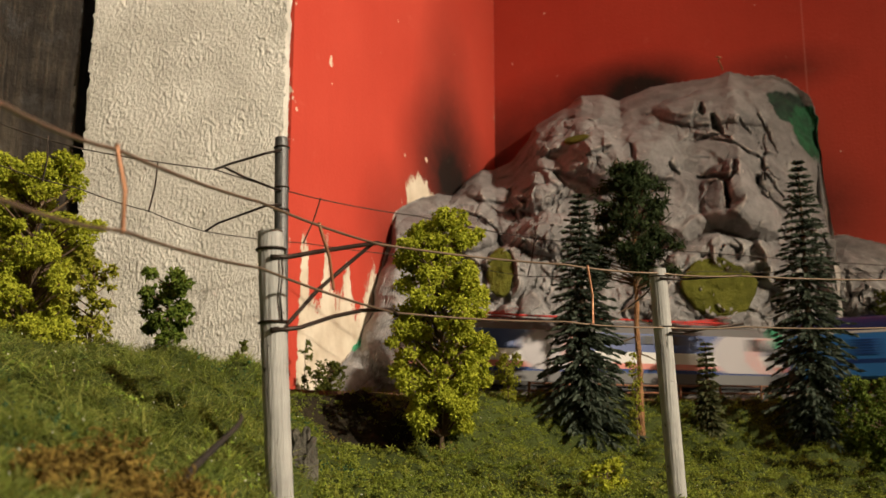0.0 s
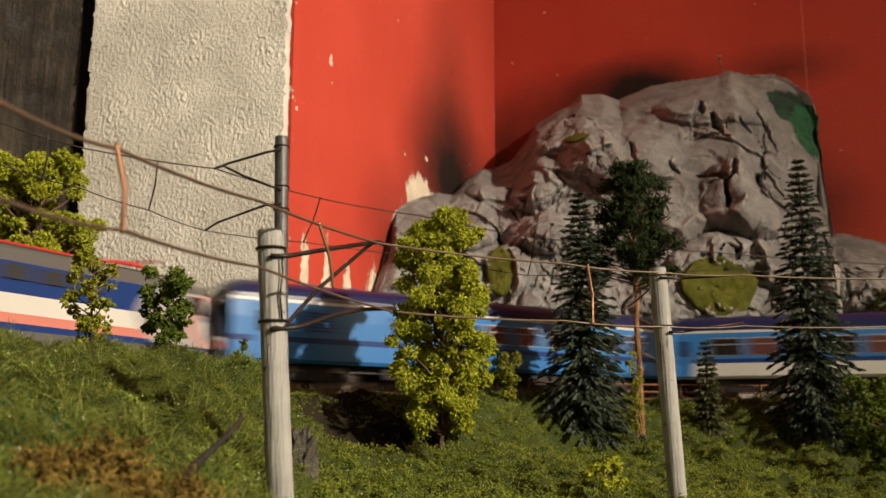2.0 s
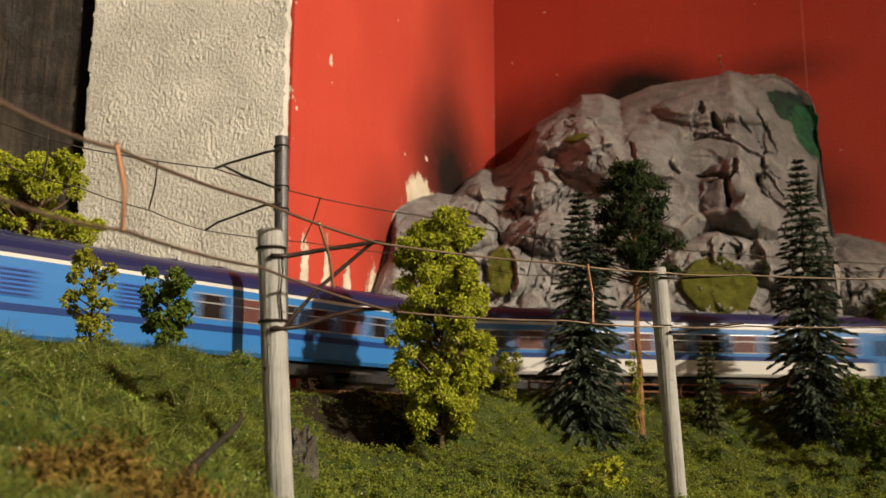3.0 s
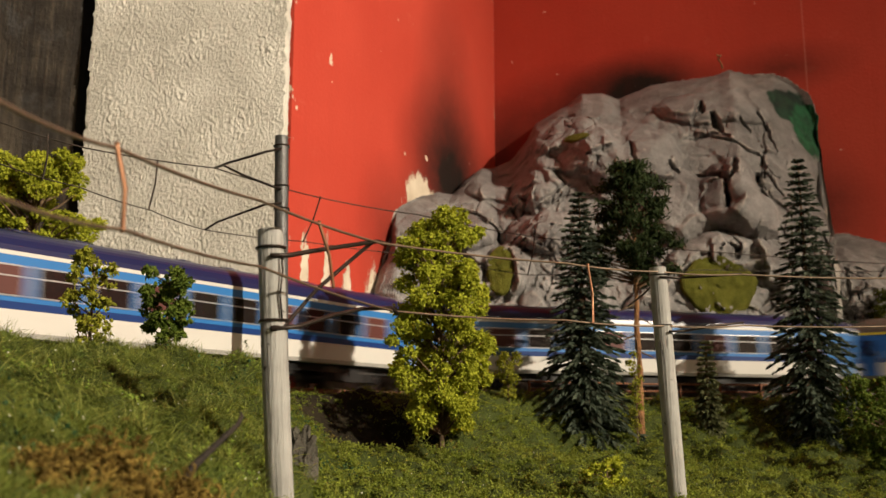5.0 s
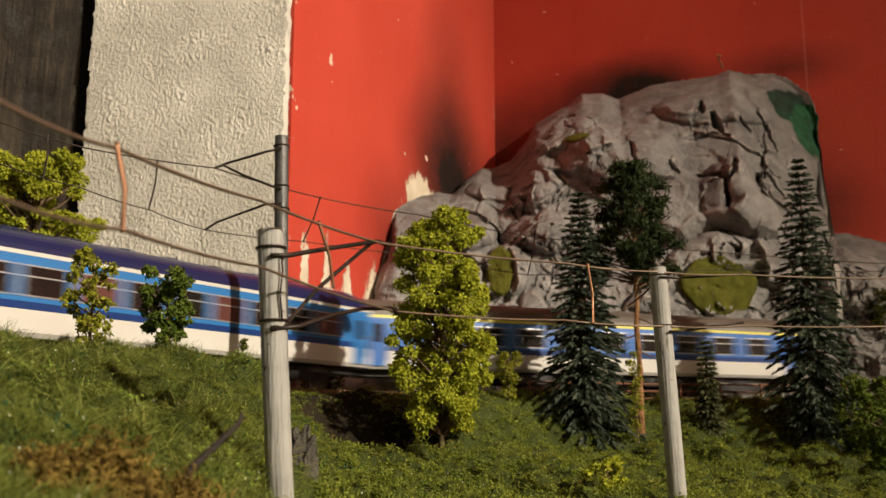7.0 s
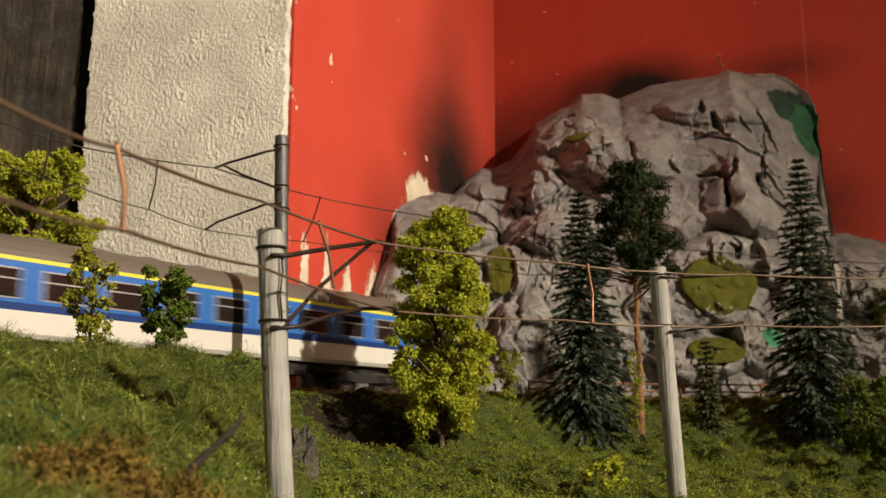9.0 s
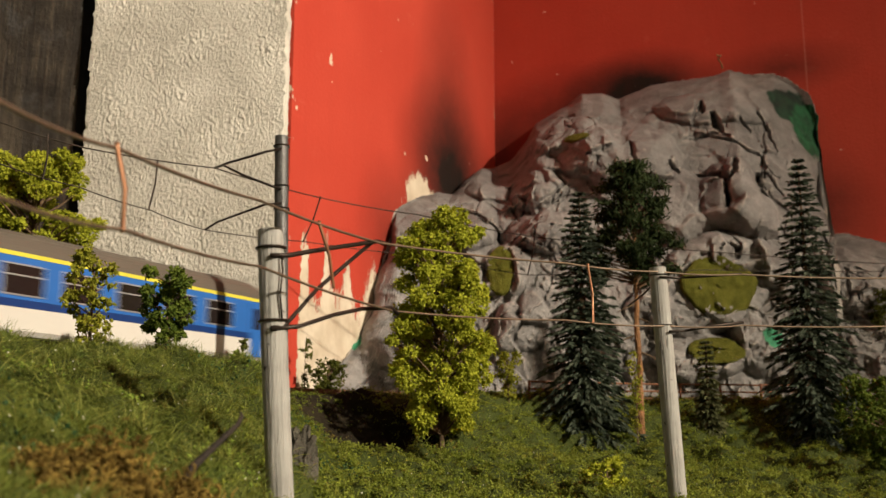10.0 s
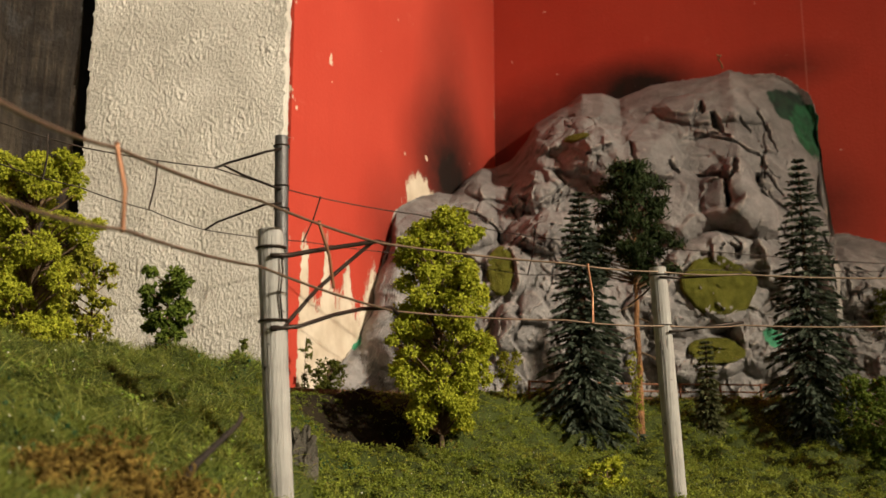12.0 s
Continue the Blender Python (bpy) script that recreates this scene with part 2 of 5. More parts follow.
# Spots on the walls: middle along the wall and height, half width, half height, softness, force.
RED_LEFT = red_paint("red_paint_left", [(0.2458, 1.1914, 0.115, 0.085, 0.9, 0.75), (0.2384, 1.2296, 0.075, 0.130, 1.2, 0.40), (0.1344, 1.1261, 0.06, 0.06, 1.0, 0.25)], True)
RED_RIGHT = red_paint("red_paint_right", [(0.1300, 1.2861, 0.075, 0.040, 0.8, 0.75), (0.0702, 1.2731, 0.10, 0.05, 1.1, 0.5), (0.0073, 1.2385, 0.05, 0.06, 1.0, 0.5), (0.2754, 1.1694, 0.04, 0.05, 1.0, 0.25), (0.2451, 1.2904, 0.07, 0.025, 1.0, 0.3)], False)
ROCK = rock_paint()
PLASTER = surface("roughcast_plaster", (0.40, 0.378, 0.325), (0.66, 0.635, 0.57), 40, 700, 0.85, 0, 0.0006, False, 0.2)


def stained_board():
    m, nodes, links, bsdf = nodes_of("dark_stained_board")
    c = coords(nodes)
    stretch = nodes.new("ShaderNodeMapping")
    stretch.inputs["Scale"].default_value = (190, 190, 9)
    links.new(c, stretch.inputs["Vector"])
    grain, stains, fine = noise_node(nodes, links, stretch.outputs[0], 1.0, 6, 0.7), noise_node(nodes, links, c, 17, 5, 0.7), noise_node(nodes, links, c, 300, 4)
    v = calc(nodes, links, "ADD", calc(nodes, links, "MULTIPLY", grain, 0.55), calc(nodes, links, "MULTIPLY", stains, 0.45))
    tone = ramp(nodes, links, v, [(0.38, (0.010, 0.009, 0.009)), (0.5, (0.035, 0.028, 0.022)), (0.64, (0.125, 0.098, 0.066))])
    worn = noise_node(nodes, links, c, 30, 7, 0.8)
    tone = blend(nodes, links, calc(nodes, links, "MULTIPLY", calc(nodes, links, "SUBTRACT", worn, 0.54), 6.0, True), tone, (0.075, 0.074, 0.074))
    tone = blend(nodes, links, calc(nodes, links, "MULTIPLY", calc(nodes, links, "SUBTRACT", stains, 0.56), 7.0, True), tone, (0.012, 0.010, 0.010))
    links.new(tone, bsdf.inputs["Base Color"])
    links.new(ramp(nodes, links, stains, [(0.3, (0.35,) * 3), (0.7, (0.75,) * 3)]), bsdf.inputs["Roughness"])
    relief(nodes, links, bsdf, calc(nodes, links, "ADD", grain, fine), 0.0006)
    return m


DARK_BOARD = stained_board()
BLACK_GAP = surface("black_shadow_gap", (0.003, 0.003, 0.003), (0.006, 0.005, 0.005), 40, 400, 0.9, 0, 0)
ROOM_PAINT = surface("room_paint", (0.46, 0.44, 0.39), (0.56, 0.54, 0.48), 2, 60, 0.8, 0, 0.0002)


def turf_ground():
    """Green-painted ground with a hollow of bare earth beside the track, coloured darker for the tree's shade."""
    m, nodes, links, bsdf = nodes_of("turf_ground")
    c = coords(nodes)
    xyz = nodes.new("ShaderNodeSeparateXYZ")
    links.new(c, xyz.inputs[0])
    big, small = noise_node(nodes, links, c, 45, 4), noise_node(nodes, links, c, 520, 5, 0.65)
    v = calc(nodes, links, "ADD", calc(nodes, links, "MULTIPLY", big, 0.6), calc(nodes, links, "MULTIPLY", small, 0.4))
    green = ramp(nodes, links, v, [(0.3, (0.022, 0.032, 0.008)), (0.7, (0.075, 0.095, 0.020))])
    # Bare earth with the tree's shade put into its dark tone.
    shaded_earth = ramp(nodes, links, v, [(0.3, (0.010, 0.008, 0.005)), (0.7, (0.034, 0.026, 0.014))])
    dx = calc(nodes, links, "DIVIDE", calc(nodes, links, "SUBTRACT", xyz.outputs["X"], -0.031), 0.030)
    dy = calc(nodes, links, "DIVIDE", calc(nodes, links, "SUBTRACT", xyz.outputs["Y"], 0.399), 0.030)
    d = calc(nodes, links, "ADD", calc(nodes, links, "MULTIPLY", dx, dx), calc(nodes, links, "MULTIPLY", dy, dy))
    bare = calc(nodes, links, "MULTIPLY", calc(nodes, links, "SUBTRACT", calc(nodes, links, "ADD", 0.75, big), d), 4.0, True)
    links.new(blend(nodes, links, bare, green, shaded_earth), bsdf.inputs["Base Color"])
    bsdf.inputs["Roughness"].default_value, bsdf.inputs["Specular IOR Level"].default_value = 0.9, 0.15
    relief(nodes, links, bsdf, small, 0.0012)
    return m


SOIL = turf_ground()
BALLAST = surface("ballast", (0.05, 0.042, 0.034), (0.16, 0.14, 0.12), 300, 900, 0.9, 0, 0.0012, False, 0.2)
RAIL_STEEL = surface("rusty_rail", (0.10, 0.045, 0.024), (0.20, 0.10, 0.055), 80, 700, 0.5, 0.4, 0.0001)
SLEEPER_WOOD = surface("sleeper_wood", (0.03, 0.02, 0.014), (0.07, 0.05, 0.035), 200, 900, 0.85, 0, 0.0002)


def mast_paint():
    """Thin grey paint over a wooden stick: long cracks, knots and rubbed dark marks."""
    m, nodes, links, bsdf = nodes_of("mast_paint")
    c = coords(nodes)
    stretch = nodes.new("ShaderNodeMapping")
    stretch.inputs["Scale"].default_value = (700, 700, 38)
    links.new(c, stretch.inputs["Vector"])
    grain, stain, marks = noise_node(nodes, links, stretch.outputs[0], 1.0, 5, 0.65), noise_node(nodes, links, c, 120, 4), noise_node(nodes, links, c, 330, 3, 0.6)
    v = calc(nodes, links, "ADD", calc(nodes, links, "MULTIPLY", grain, 0.5), calc(nodes, links, "MULTIPLY", stain, 0.5))
    colour = ramp(nodes, links, v, [(0.32, (0.22, 0.215, 0.20)), (0.5, (0.335, 0.33, 0.305)), (0.68, (0.42, 0.415, 0.39))])
    split = calc(nodes, links, "MULTIPLY", calc(nodes, links, "SUBTRACT", 0.37, grain), 22.0, True)
    colour = blend(nodes, links, split, colour, (0.07, 0.06, 0.05))
    colour = blend(nodes, links, calc(nodes, links, "MULTIPLY", calc(nodes, links, "SUBTRACT", marks, 0.68), 14.0, True), colour, (0.06, 0.052, 0.045))
    links.new(colour, bsdf.inputs["Base Color"])
    bsdf.inputs["Roughness"].default_value, bsdf.inputs["Specular IOR Level"].default_value = 0.6, 0.3
    relief(nodes, links, bsdf, calc(nodes, links, "SUBTRACT", grain, split), 0.0005)
    return m


MAST_PAINT = mast_paint()
MAST_DARK = surface("dark_grey_mast_paint", (0.055, 0.055, 0.055), (0.13, 0.13, 0.125), 90, 700, 0.35, 0.2, 0.0003)
WIRE_DARK = surface("blackened_wire", (0.02, 0.015, 0.012), (0.055, 0.04, 0.03), 120, 900, 0.45, 0.6, 0)
WIRE_BROWN = surface("brown_wire", (0.14, 0.10, 0.066), (0.27, 0.20, 0.14), 120, 900, 0.45, 0.6, 0)
COPPER = surface("copper_wire", (0.24, 0.11, 0.06), (0.42, 0.22, 0.12), 200, 900, 0.4, 0.7, 0)
FENCE_BROWN = surface("fence_brown", (0.14, 0.05, 0.022), (0.26, 0.11, 0.05), 200, 900, 0.7, 0, 0.0001)
BARK = surface("bark", (0.07, 0.045, 0.025), (0.20, 0.13, 0.07), 150, 900, 0.9, 0, 0.0006)
TWIG_BARK = surface("dark_twig_bark", (0.010, 0.007, 0.005), (0.040, 0.026, 0.015), 150, 900, 0.8, 0, 0.0004)
PINE_BARK = surface("pine_bark", (0.16, 0.075, 0.03), (0.40, 0.20, 0.08), 150, 900, 0.85, 0, 0.0006)
LEAF_YELLOW = leafy("yellow_green_foam", (0.262, 0.297, 0.023), (0.517, 0.538, 0.052))
LEAF_GREEN = leafy("mid_green_foam", (0.061, 0.101, 0.014), (0.169, 0.223, 0.035))
LEAF_OLIVE = leafy("olive_foam", (0.149, 0.162, 0.014), (0.405, 0.405, 0.047))
LEAF_GREY = leafy("grey_green_foam", (0.066, 0.074, 0.031), (0.156, 0.162, 0.074))
LEAF_DULL = leafy("dull_green_foam", (0.052, 0.065, 0.012), (0.143, 0.156, 0.029))
NEEDLE = leafy("spruce_needles", (0.023, 0.036, 0.023), (0.127, 0.153, 0.107))
NEEDLE_PINE = leafy("pine_needles", (0.018, 0.030, 0.011), (0.051, 0.071, 0.025))
LEAF_BRIGHT = leafy("bright_green_flock", (0.125, 0.200, 0.025), (0.375, 0.500, 0.088))
LEAF_MINT = leafy("mint_flock", (0.033, 0.077, 0.029), (0.083, 0.160, 0.066))


def patchy(name, tones, scale):
    """Fibres dyed in several tones that change from patch to patch, each fibre a little lighter or darker."""
    m, nodes, links, bsdf = nodes_of(name)
    c = coords(nodes)
    first, second = noise_node(nodes, links, c, scale, 5, 0.65), noise_node(nodes, links, c, scale * 2.3, 4, 0.6)
    colour = ramp(nodes, links, first, [(0.30, tones[0]), (0.46, tones[1]), (0.56, tones[2]), (0.70, tones[3])])
    colour = blend(nodes, links, calc(nodes, links, "MULTIPLY", calc(nodes, links, "SUBTRACT", second, 0.58), 8.0, True), colour, tones[4])
    g = nodes.new("ShaderNodeNewGeometry")
    shade = ramp(nodes, links, g.outputs["Random Per Island"], [(0.0, (0.62, 0.62, 0.62)), (0.9, (1.2, 1.2, 1.15)), (1.0, (1.35, 1.35, 1.3))])
    links.new(blend(nodes, links, 1.0, colour, shade, "MULTIPLY"), bsdf.inputs["Base Color"])
    bsdf.inputs["Roughness"].default_value, bsdf.inputs["Specular IOR Level"].default_value = 0.65, 0.2
    return let_light_through(m, 0.32)


GRASS = patchy("grass_fibre", [(0.087, 0.123, 0.021), (0.150, 0.189, 0.033), (0.183, 0.217, 0.041), (0.135, 0.204, 0.042), (0.135, 0.203, 0.054)], 34)
GRASS_PALE = patchy("pale_grass_fibre", [(0.176, 0.203, 0.038), (0.257, 0.284, 0.068), (0.324, 0.338, 0.081), (0.230, 0.297, 0.074), (0.203, 0.270, 0.081)], 30)
TURF = patchy("turf_tufts", [(0.142, 0.187, 0.024), (0.213, 0.258, 0.033), (0.248, 0.291, 0.040), (0.227, 0.253, 0.037), (0.263, 0.277, 0.044)], 24)
TURF_RUST = leafy("dry_turf", (0.091, 0.065, 0.016), (0.247, 0.195, 0.046))
GLINT = surface("painted_glint", (0.55, 0.55, 0.42), (0.75, 0.75, 0.62), 60, 700, 0.25, 0, 0)
MOSS_BROWN = leafy("brown_lichen", (0.101, 0.065, 0.016), (0.392, 0.277, 0.068))
MOSS_FELT = surface("moss_felt", (0.085, 0.090, 0.014), (0.235, 0.235, 0.040), 120, 900, 0.95, 0, 0.0035, False, 0.1)
STONE_DARK = surface("dark_stone", (0.03, 0.027, 0.02), (0.12, 0.11, 0.08), 60, 420, 0.85, 0, 0.0016)

# Train
ROOF_NAVY = surface("navy_roof_enamel", (0.010, 0.014, 0.062), (0.014, 0.019, 0.080), 40, 900, 0.33, 0, 0)
ROOF_GREY = surface("grey_brown_roof_enamel", (0.10, 0.085, 0.068), (0.13, 0.11, 0.09), 40, 900, 0.5, 0, 0.0001)
SKY_BLUE = surface("light_blue_enamel", (0.028, 0.155, 0.42), (0.036, 0.180, 0.47), 30, 900, 0.32, 0, 0)
MID_BLUE = surface("mid_blue_enamel", (0.025, 0.125, 0.42), (0.032, 0.145, 0.48), 30, 900, 0.32, 0, 0)
DEEP_BLUE = surface("deep_blue_enamel", (0.010, 0.035, 0.15), (0.014, 0.045, 0.18), 30, 900, 0.32, 0, 0)
CREAM = surface("white_enamel", (0.56, 0.54, 0.50), (0.65, 0.63, 0.58), 30, 700, 0.4, 0, 0)
YELLOW_LINE = surface("yellow_enamel", (0.62, 0.56, 0.05), (0.72, 0.66, 0.08), 40, 900, 0.4, 0, 0)
SHELL_GREY = surface("dark_grey_enamel", (0.022, 0.022, 0.024), (0.040, 0.040, 0.042), 40, 900, 0.5, 0, 0)
PALE_GREY = surface("pale_grey_enamel", (0.34, 0.315, 0.32), (0.41, 0.38, 0.38), 40, 900, 0.4, 0, 0)
SALMON = surface("salmon_red_enamel", (0.52, 0.17, 0.13), (0.62, 0.24, 0.19), 60, 900, 0.35, 0, 0)
ROOF_MID = surface("mid_grey_enamel", (0.085, 0.082, 0.080), (0.12, 0.115, 0.11), 40, 900, 0.5, 0, 0)
RED_ENAMEL = surface("red_enamel", (0.48, 0.03, 0.025), (0.58, 0.05, 0.04), 40, 900, 0.35, 0, 0)
BLACK_PLASTIC = surface("black_plastic", (0.008, 0.007, 0.007), (0.02, 0.018, 0.017), 90, 900, 0.6, 0, 0)
WINDOW_FRAME = surface("window_frame_metal", (0.42, 0.42, 0.42), (0.55, 0.55, 0.55), 90, 900, 0.35, 0.5, 0)
GLASS_DARK = surface("tinted_pane", (0.012, 0.010, 0.010), (0.025, 0.018, 0.016), 60, 700, 0.08, 0, 0)
CURTAIN = surface("maroon_interior", (0.07, 0.018, 0.014), (0.12, 0.03, 0.022), 60, 700, 0.6, 0, 0)
STEEL = surface("wheel_steel", (0.12, 0.11, 0.10), (0.25, 0.23, 0.21), 200, 900, 0.4, 0.8, 0)


# ---------------------------------------------------------------- building helpers
def mesh_of(name, verts, faces, material, smooth=False):
    me = bpy.data.meshes.new(name)
    me.from_pydata([tuple(v) for v in verts], [], [tuple(f) for f in faces])
    me.materials.append(material)
    if smooth:
        me.polygons.foreach_set("use_smooth", [True] * len(me.polygons))
    me.update()
    return me


def part(name, data, material, parent=None, label="", smooth=False):
    """Links a bmesh, or verts and faces, as one mesh object under a thing or a part."""
    if isinstance(data, tuple):
        me = mesh_of(name, data[0], data[1], material, smooth)
    else:
        me = bpy.data.meshes.new(name)
        data.to_mesh(me)
        data.free()
        me.materials.append(material)
        if smooth:
            me.polygons.foreach_set("use_smooth", [True] * len(me.polygons))
    ob = new(name, me)
    ob.parent = parent
    return tagged(ob, label)


def thing(name, m, label, category, group=""):
    ob = new(name)
    ob.empty_display_size = 0.01
    ob.matrix_world = m
    return tagged(ob, label, category, group)


def block(lo, hi, bevel=0.0):
    bm = bmesh.new()
    bmesh.ops.create_cube(bm, size=1.0)
    for v in bm.verts:
        v.co = Vector([lo[k] + (v.co[k] + 0.5) * (hi[k] - lo[k]) for k in range(3)])
    if bevel:
        bmesh.ops.bevel(bm, geom=bm.edges[:], offset=bevel, segments=2, affect="EDGES", profile=0.6)
    return bm


def tube(points, radius, sides=8, cap=True):
    """A round bar along points; radius is one number or one a point."""
    pts = [Vector(p) for p in points]
    radii = radius if isinstance(radius, (list, tuple)) else [radius] * len(pts)
    verts, faces = [], []
    for i, p in enumerate(pts):
        d = (pts[min(i + 1, len(pts) - 1)] - pts[max(i - 1, 0)]).normalized()
        side = d.cross(Vector((0, 0, 1)))
        side = side.normalized() if side.length > 1e-4 else Vector((1, 0, 0))
        up = side.cross(d)
        for k in range(sides):
            a = 2 * math.pi * k / sides
            verts.append(p + (side * math.cos(a) + up * math.sin(a)) * radii[i])
    for i in range(len(pts) - 1):
        for k in range(sides):
            a, b = i * sides + k, i * sides + (k + 1) % sides
            faces.append((a, a + sides, b + sides, b))
    if cap:
        faces.append(tuple(range(sides)))
        faces.append(tuple(reversed(range((len(pts) - 1) * sides, len(pts) * sides))))
    return verts, faces


def sag(a, b, drop, n=14):
    a, b = Vector(a), Vector(b)
    return [a.lerp(b, i / n) - Vector((0, 0, 4 * drop * (i / n) * (1 - i / n))) for i in range(n + 1)]


def joined(pieces):
    verts, faces = [], []
    for v, f in pieces:
        k = len(verts)
        verts += list(v)
        faces += [tuple(i + k for i in q) for q in f]
    return verts, faces


OCTA = np.array([(1, 0, 0), (-1, 0, 0), (0, 1, 0), (0, -1, 0), (0, 0, 1), (0, 0, -1)], float)
OCTA_FACES = np.array([(0, 2, 4), (2, 1, 4), (1, 3, 4), (3, 0, 4), (2, 0, 5), (1, 2, 5), (3, 1, 5), (0, 3, 5)])


def crumbs(centres, low, high, rng):
    """Small torn crumbs of foam, one at each centre."""
    centres = np.asarray(centres, float)
    n = len(centres)
    size = rng.uniform(low, high, (n, 1, 1)) * rng.uniform(0.45, 1.35, (n, 6, 1))
    turn = np.linalg.qr(rng.normal(size=(n, 3, 3)))[0]
    verts = np.einsum("nij,kj->nki", turn, OCTA) * size + centres[:, None, :]
    faces = (np.arange(n)[:, None, None] * 6 + OCTA_FACES[None]).reshape(-1, 3)
    return verts.reshape(-1, 3), faces


def bristles(starts, ways, lengths, widths, rng):
    """Thin needles with a bend: three triangles each."""
    starts, ways = np.asarray(starts, float), np.asarray(ways, float)
    n = len(starts)
    ways = ways / np.linalg.norm(ways, axis=1, keepdims=True)
    side = np.cross(ways, rng.normal(size=(n, 3)))
    side /= np.linalg.norm(side, axis=1, keepdims=True) + 1e-9
    lengths, widths = np.asarray(lengths).reshape(-1, 1), np.asarray(widths).reshape(-1, 1)
    mid = starts + ways * lengths * 0.55
    tip = starts + ways * lengths + np.array([0, 0, -1.0]) * lengths * 0.12
    verts = np.stack([starts - side * widths * 0.5, starts + side * widths * 0.5, mid - side * widths * 0.6, mid + side * widths * 0.6, tip], 1).reshape(-1, 3)
    faces = (np.arange(n)[:, None, None] * 5 + np.array([(0, 1, 3), (0, 3, 2), (2, 3, 4)])[None]).reshape(-1, 3)
    return verts, faces


# ---------------------------------------------------------------- the room
def wall_piece(name, m, length, low, high, thick, material, label):
    ob = part(name, block((0, 0, low), (length, thick, high)), material, None, label)
    ob.matrix_world = m
    return tagged(ob, kind="structure")


WALL_LEFT = (-0.0833, 0.505)
SLOPE, BACK_SLOPE = 68.38, -21.17
CORNER_LENGTH = 0.3531
CX = WALL_LEFT[0] + CORNER_LENGTH * math.cos(radians(SLOPE))
CY = WALL_LEFT[1] + CORNER_LENGTH * math.sin(radians(SLOPE))
wall_piece("wall_red_side", pose(*WALL_LEFT, 0, 0, 0, SLOPE), CORNER_LENGTH, 0.0, 2.9, 0.08, RED_LEFT, "bright red painted wall with peeling strips and soft black patches")
wall_piece("wall_red_back", pose(CX, CY, 0, 0, 0, BACK_SLOPE), 3.4, 0.0, 2.9, 0.08, RED_RIGHT, "dark red painted wall with soft black patches")


def roughcast_pillar():
    x0, x1, y = -0.1893, -0.0855, 0.492
    nx, nz, low, high = 290, 620, 0.96, 1.32
    verts, faces = [], []
    for j in range(nz + 1):
        for i in range(nx + 1):
            x, z = x0 + (x1 - x0) * i / nx, low + (high - low) * j / nz
            lumps = 0.25 + 1.5 * abs(noise.noise(Vector((x * 60, 3, z * 32))))
            p = Vector((x * 780, 0, z * 480)) + noise.noise_vector(Vector((x * 260, 1, z * 170))) * 0.7
            thrown = max(0.0, noise.noise(Vector((x * 420, 8, z * 260)) + noise.noise_vector(Vector((x * 300, 5, z * 300))) * 0.6) - 0.16) * 2.2
            d = noise.noise(p) * 1.1 * (0.3 + 0.7 * lumps) + thrown * lumps + noise.noise(Vector((x * 1300, 4, z * 900))) * 0.55 + noise.noise(Vector((x * 60, 3, z * 30))) * 0.7
            ragged = 0.0012 * noise.noise(Vector((5, 0, z * 160))) + 0.0012 * noise.noise(Vector((9, 0, z * 420)))
            near = max(0.0, 1 - min(i, nx - i) / 5)
            edge = near * (ragged * 1.2 + 0.0008 * noise.noise(Vector((i, 2, z * 900))))
            lean = (1.30 - z) * 0.012 * max(0.0, 1 - i / 60)
            verts.append((x + edge - lean, y - 0.00046 * d, z))
    for j in range(nz):
        for i in range(nx):
            a = j * (nx + 1) + i
            faces.append((a, a + 1, a + nx + 2, a + nx + 1))
    k = len(verts)
    for z in (low, high):
        verts += [(x0, y + 0.06, z), (x1, y + 0.06, z)]
    left = [j * (nx + 1) for j in range(nz + 1)]
    right = [j * (nx + 1) + nx for j in range(nz + 1)]
    faces.append(tuple(left + [k + 2, k]))
    faces.append(tuple(reversed(right + [k + 3, k + 1])))
    faces.append((k, k + 2, k + 3, k + 1))
    ob = part("wall_roughcast", (verts, faces), PLASTER, None, "pale grey roughcast plaster wall with a ragged edge")
    tagged(ob, kind="structure")
    upper = part("wall_roughcast_above", block((x0, y, high), (x1, y + 0.06, 2.9)), PLASTER, None, "pale grey roughcast plaster wall")
    tagged(upper, kind="structure")
    lower = part("wall_roughcast_below", block((x0, y, 0.0), (x1, y + 0.06, low)), PLASTER, None, "pale grey roughcast plaster wall")
    tagged(lower, kind="structure")


roughcast_pillar()
board = part("wall_board", block((-1.4, 0.500, 0.0), (-0.1998, 0.53, 2.9), 0.001), DARK_BOARD, None, "dark brown stained wooden board wall")
tagged(board, kind="structure")
# Near-black block put in to stand for the shade in the gap.
gap = part("wall_gap", block((-0.2245, 0.556, 0.0), (-0.2093, 0.60, 2.9)), BLACK_GAP, None, "near-black filler for the shaded gap between board and plaster")
tagged(gap, kind="structure")
for nm, lo, hi in (("wall_room_west", (-1.5, -2.8, 0), (-1.4, 0.6, 2.9)), ("wall_room_south", (-1.5, -2.9, 0), (3.3, -2.8, 2.9)),
                   ("wall_room_east", (3.2, -2.8, 0), (3.3, 0.6, 2.9)), ("ceiling", (-1.5, -2.9, 2.9), (3.3, 1.2, 3.0)), ("floor", (-1.5, -2.9, -0.1), (3.3, 1.2, 0.0))):
    ob = part(nm, block(lo, hi), ROOM_PAINT, None, "plain dull beige painted room surface")
    tagged(ob, kind="structure")


# ---------------------------------------------------------------- ground
def wall_behind(x):
    """The walls' front, seen from above."""
    left = WALL_LEFT[1] + (x - WALL_LEFT[0]) * math.tan(radians(SLOPE))
    right = CY + (x - CX) * math.tan(radians(BACK_SLOPE))
    if x < WALL_LEFT[0]:
        return 0.489
    return left if x < CX else right


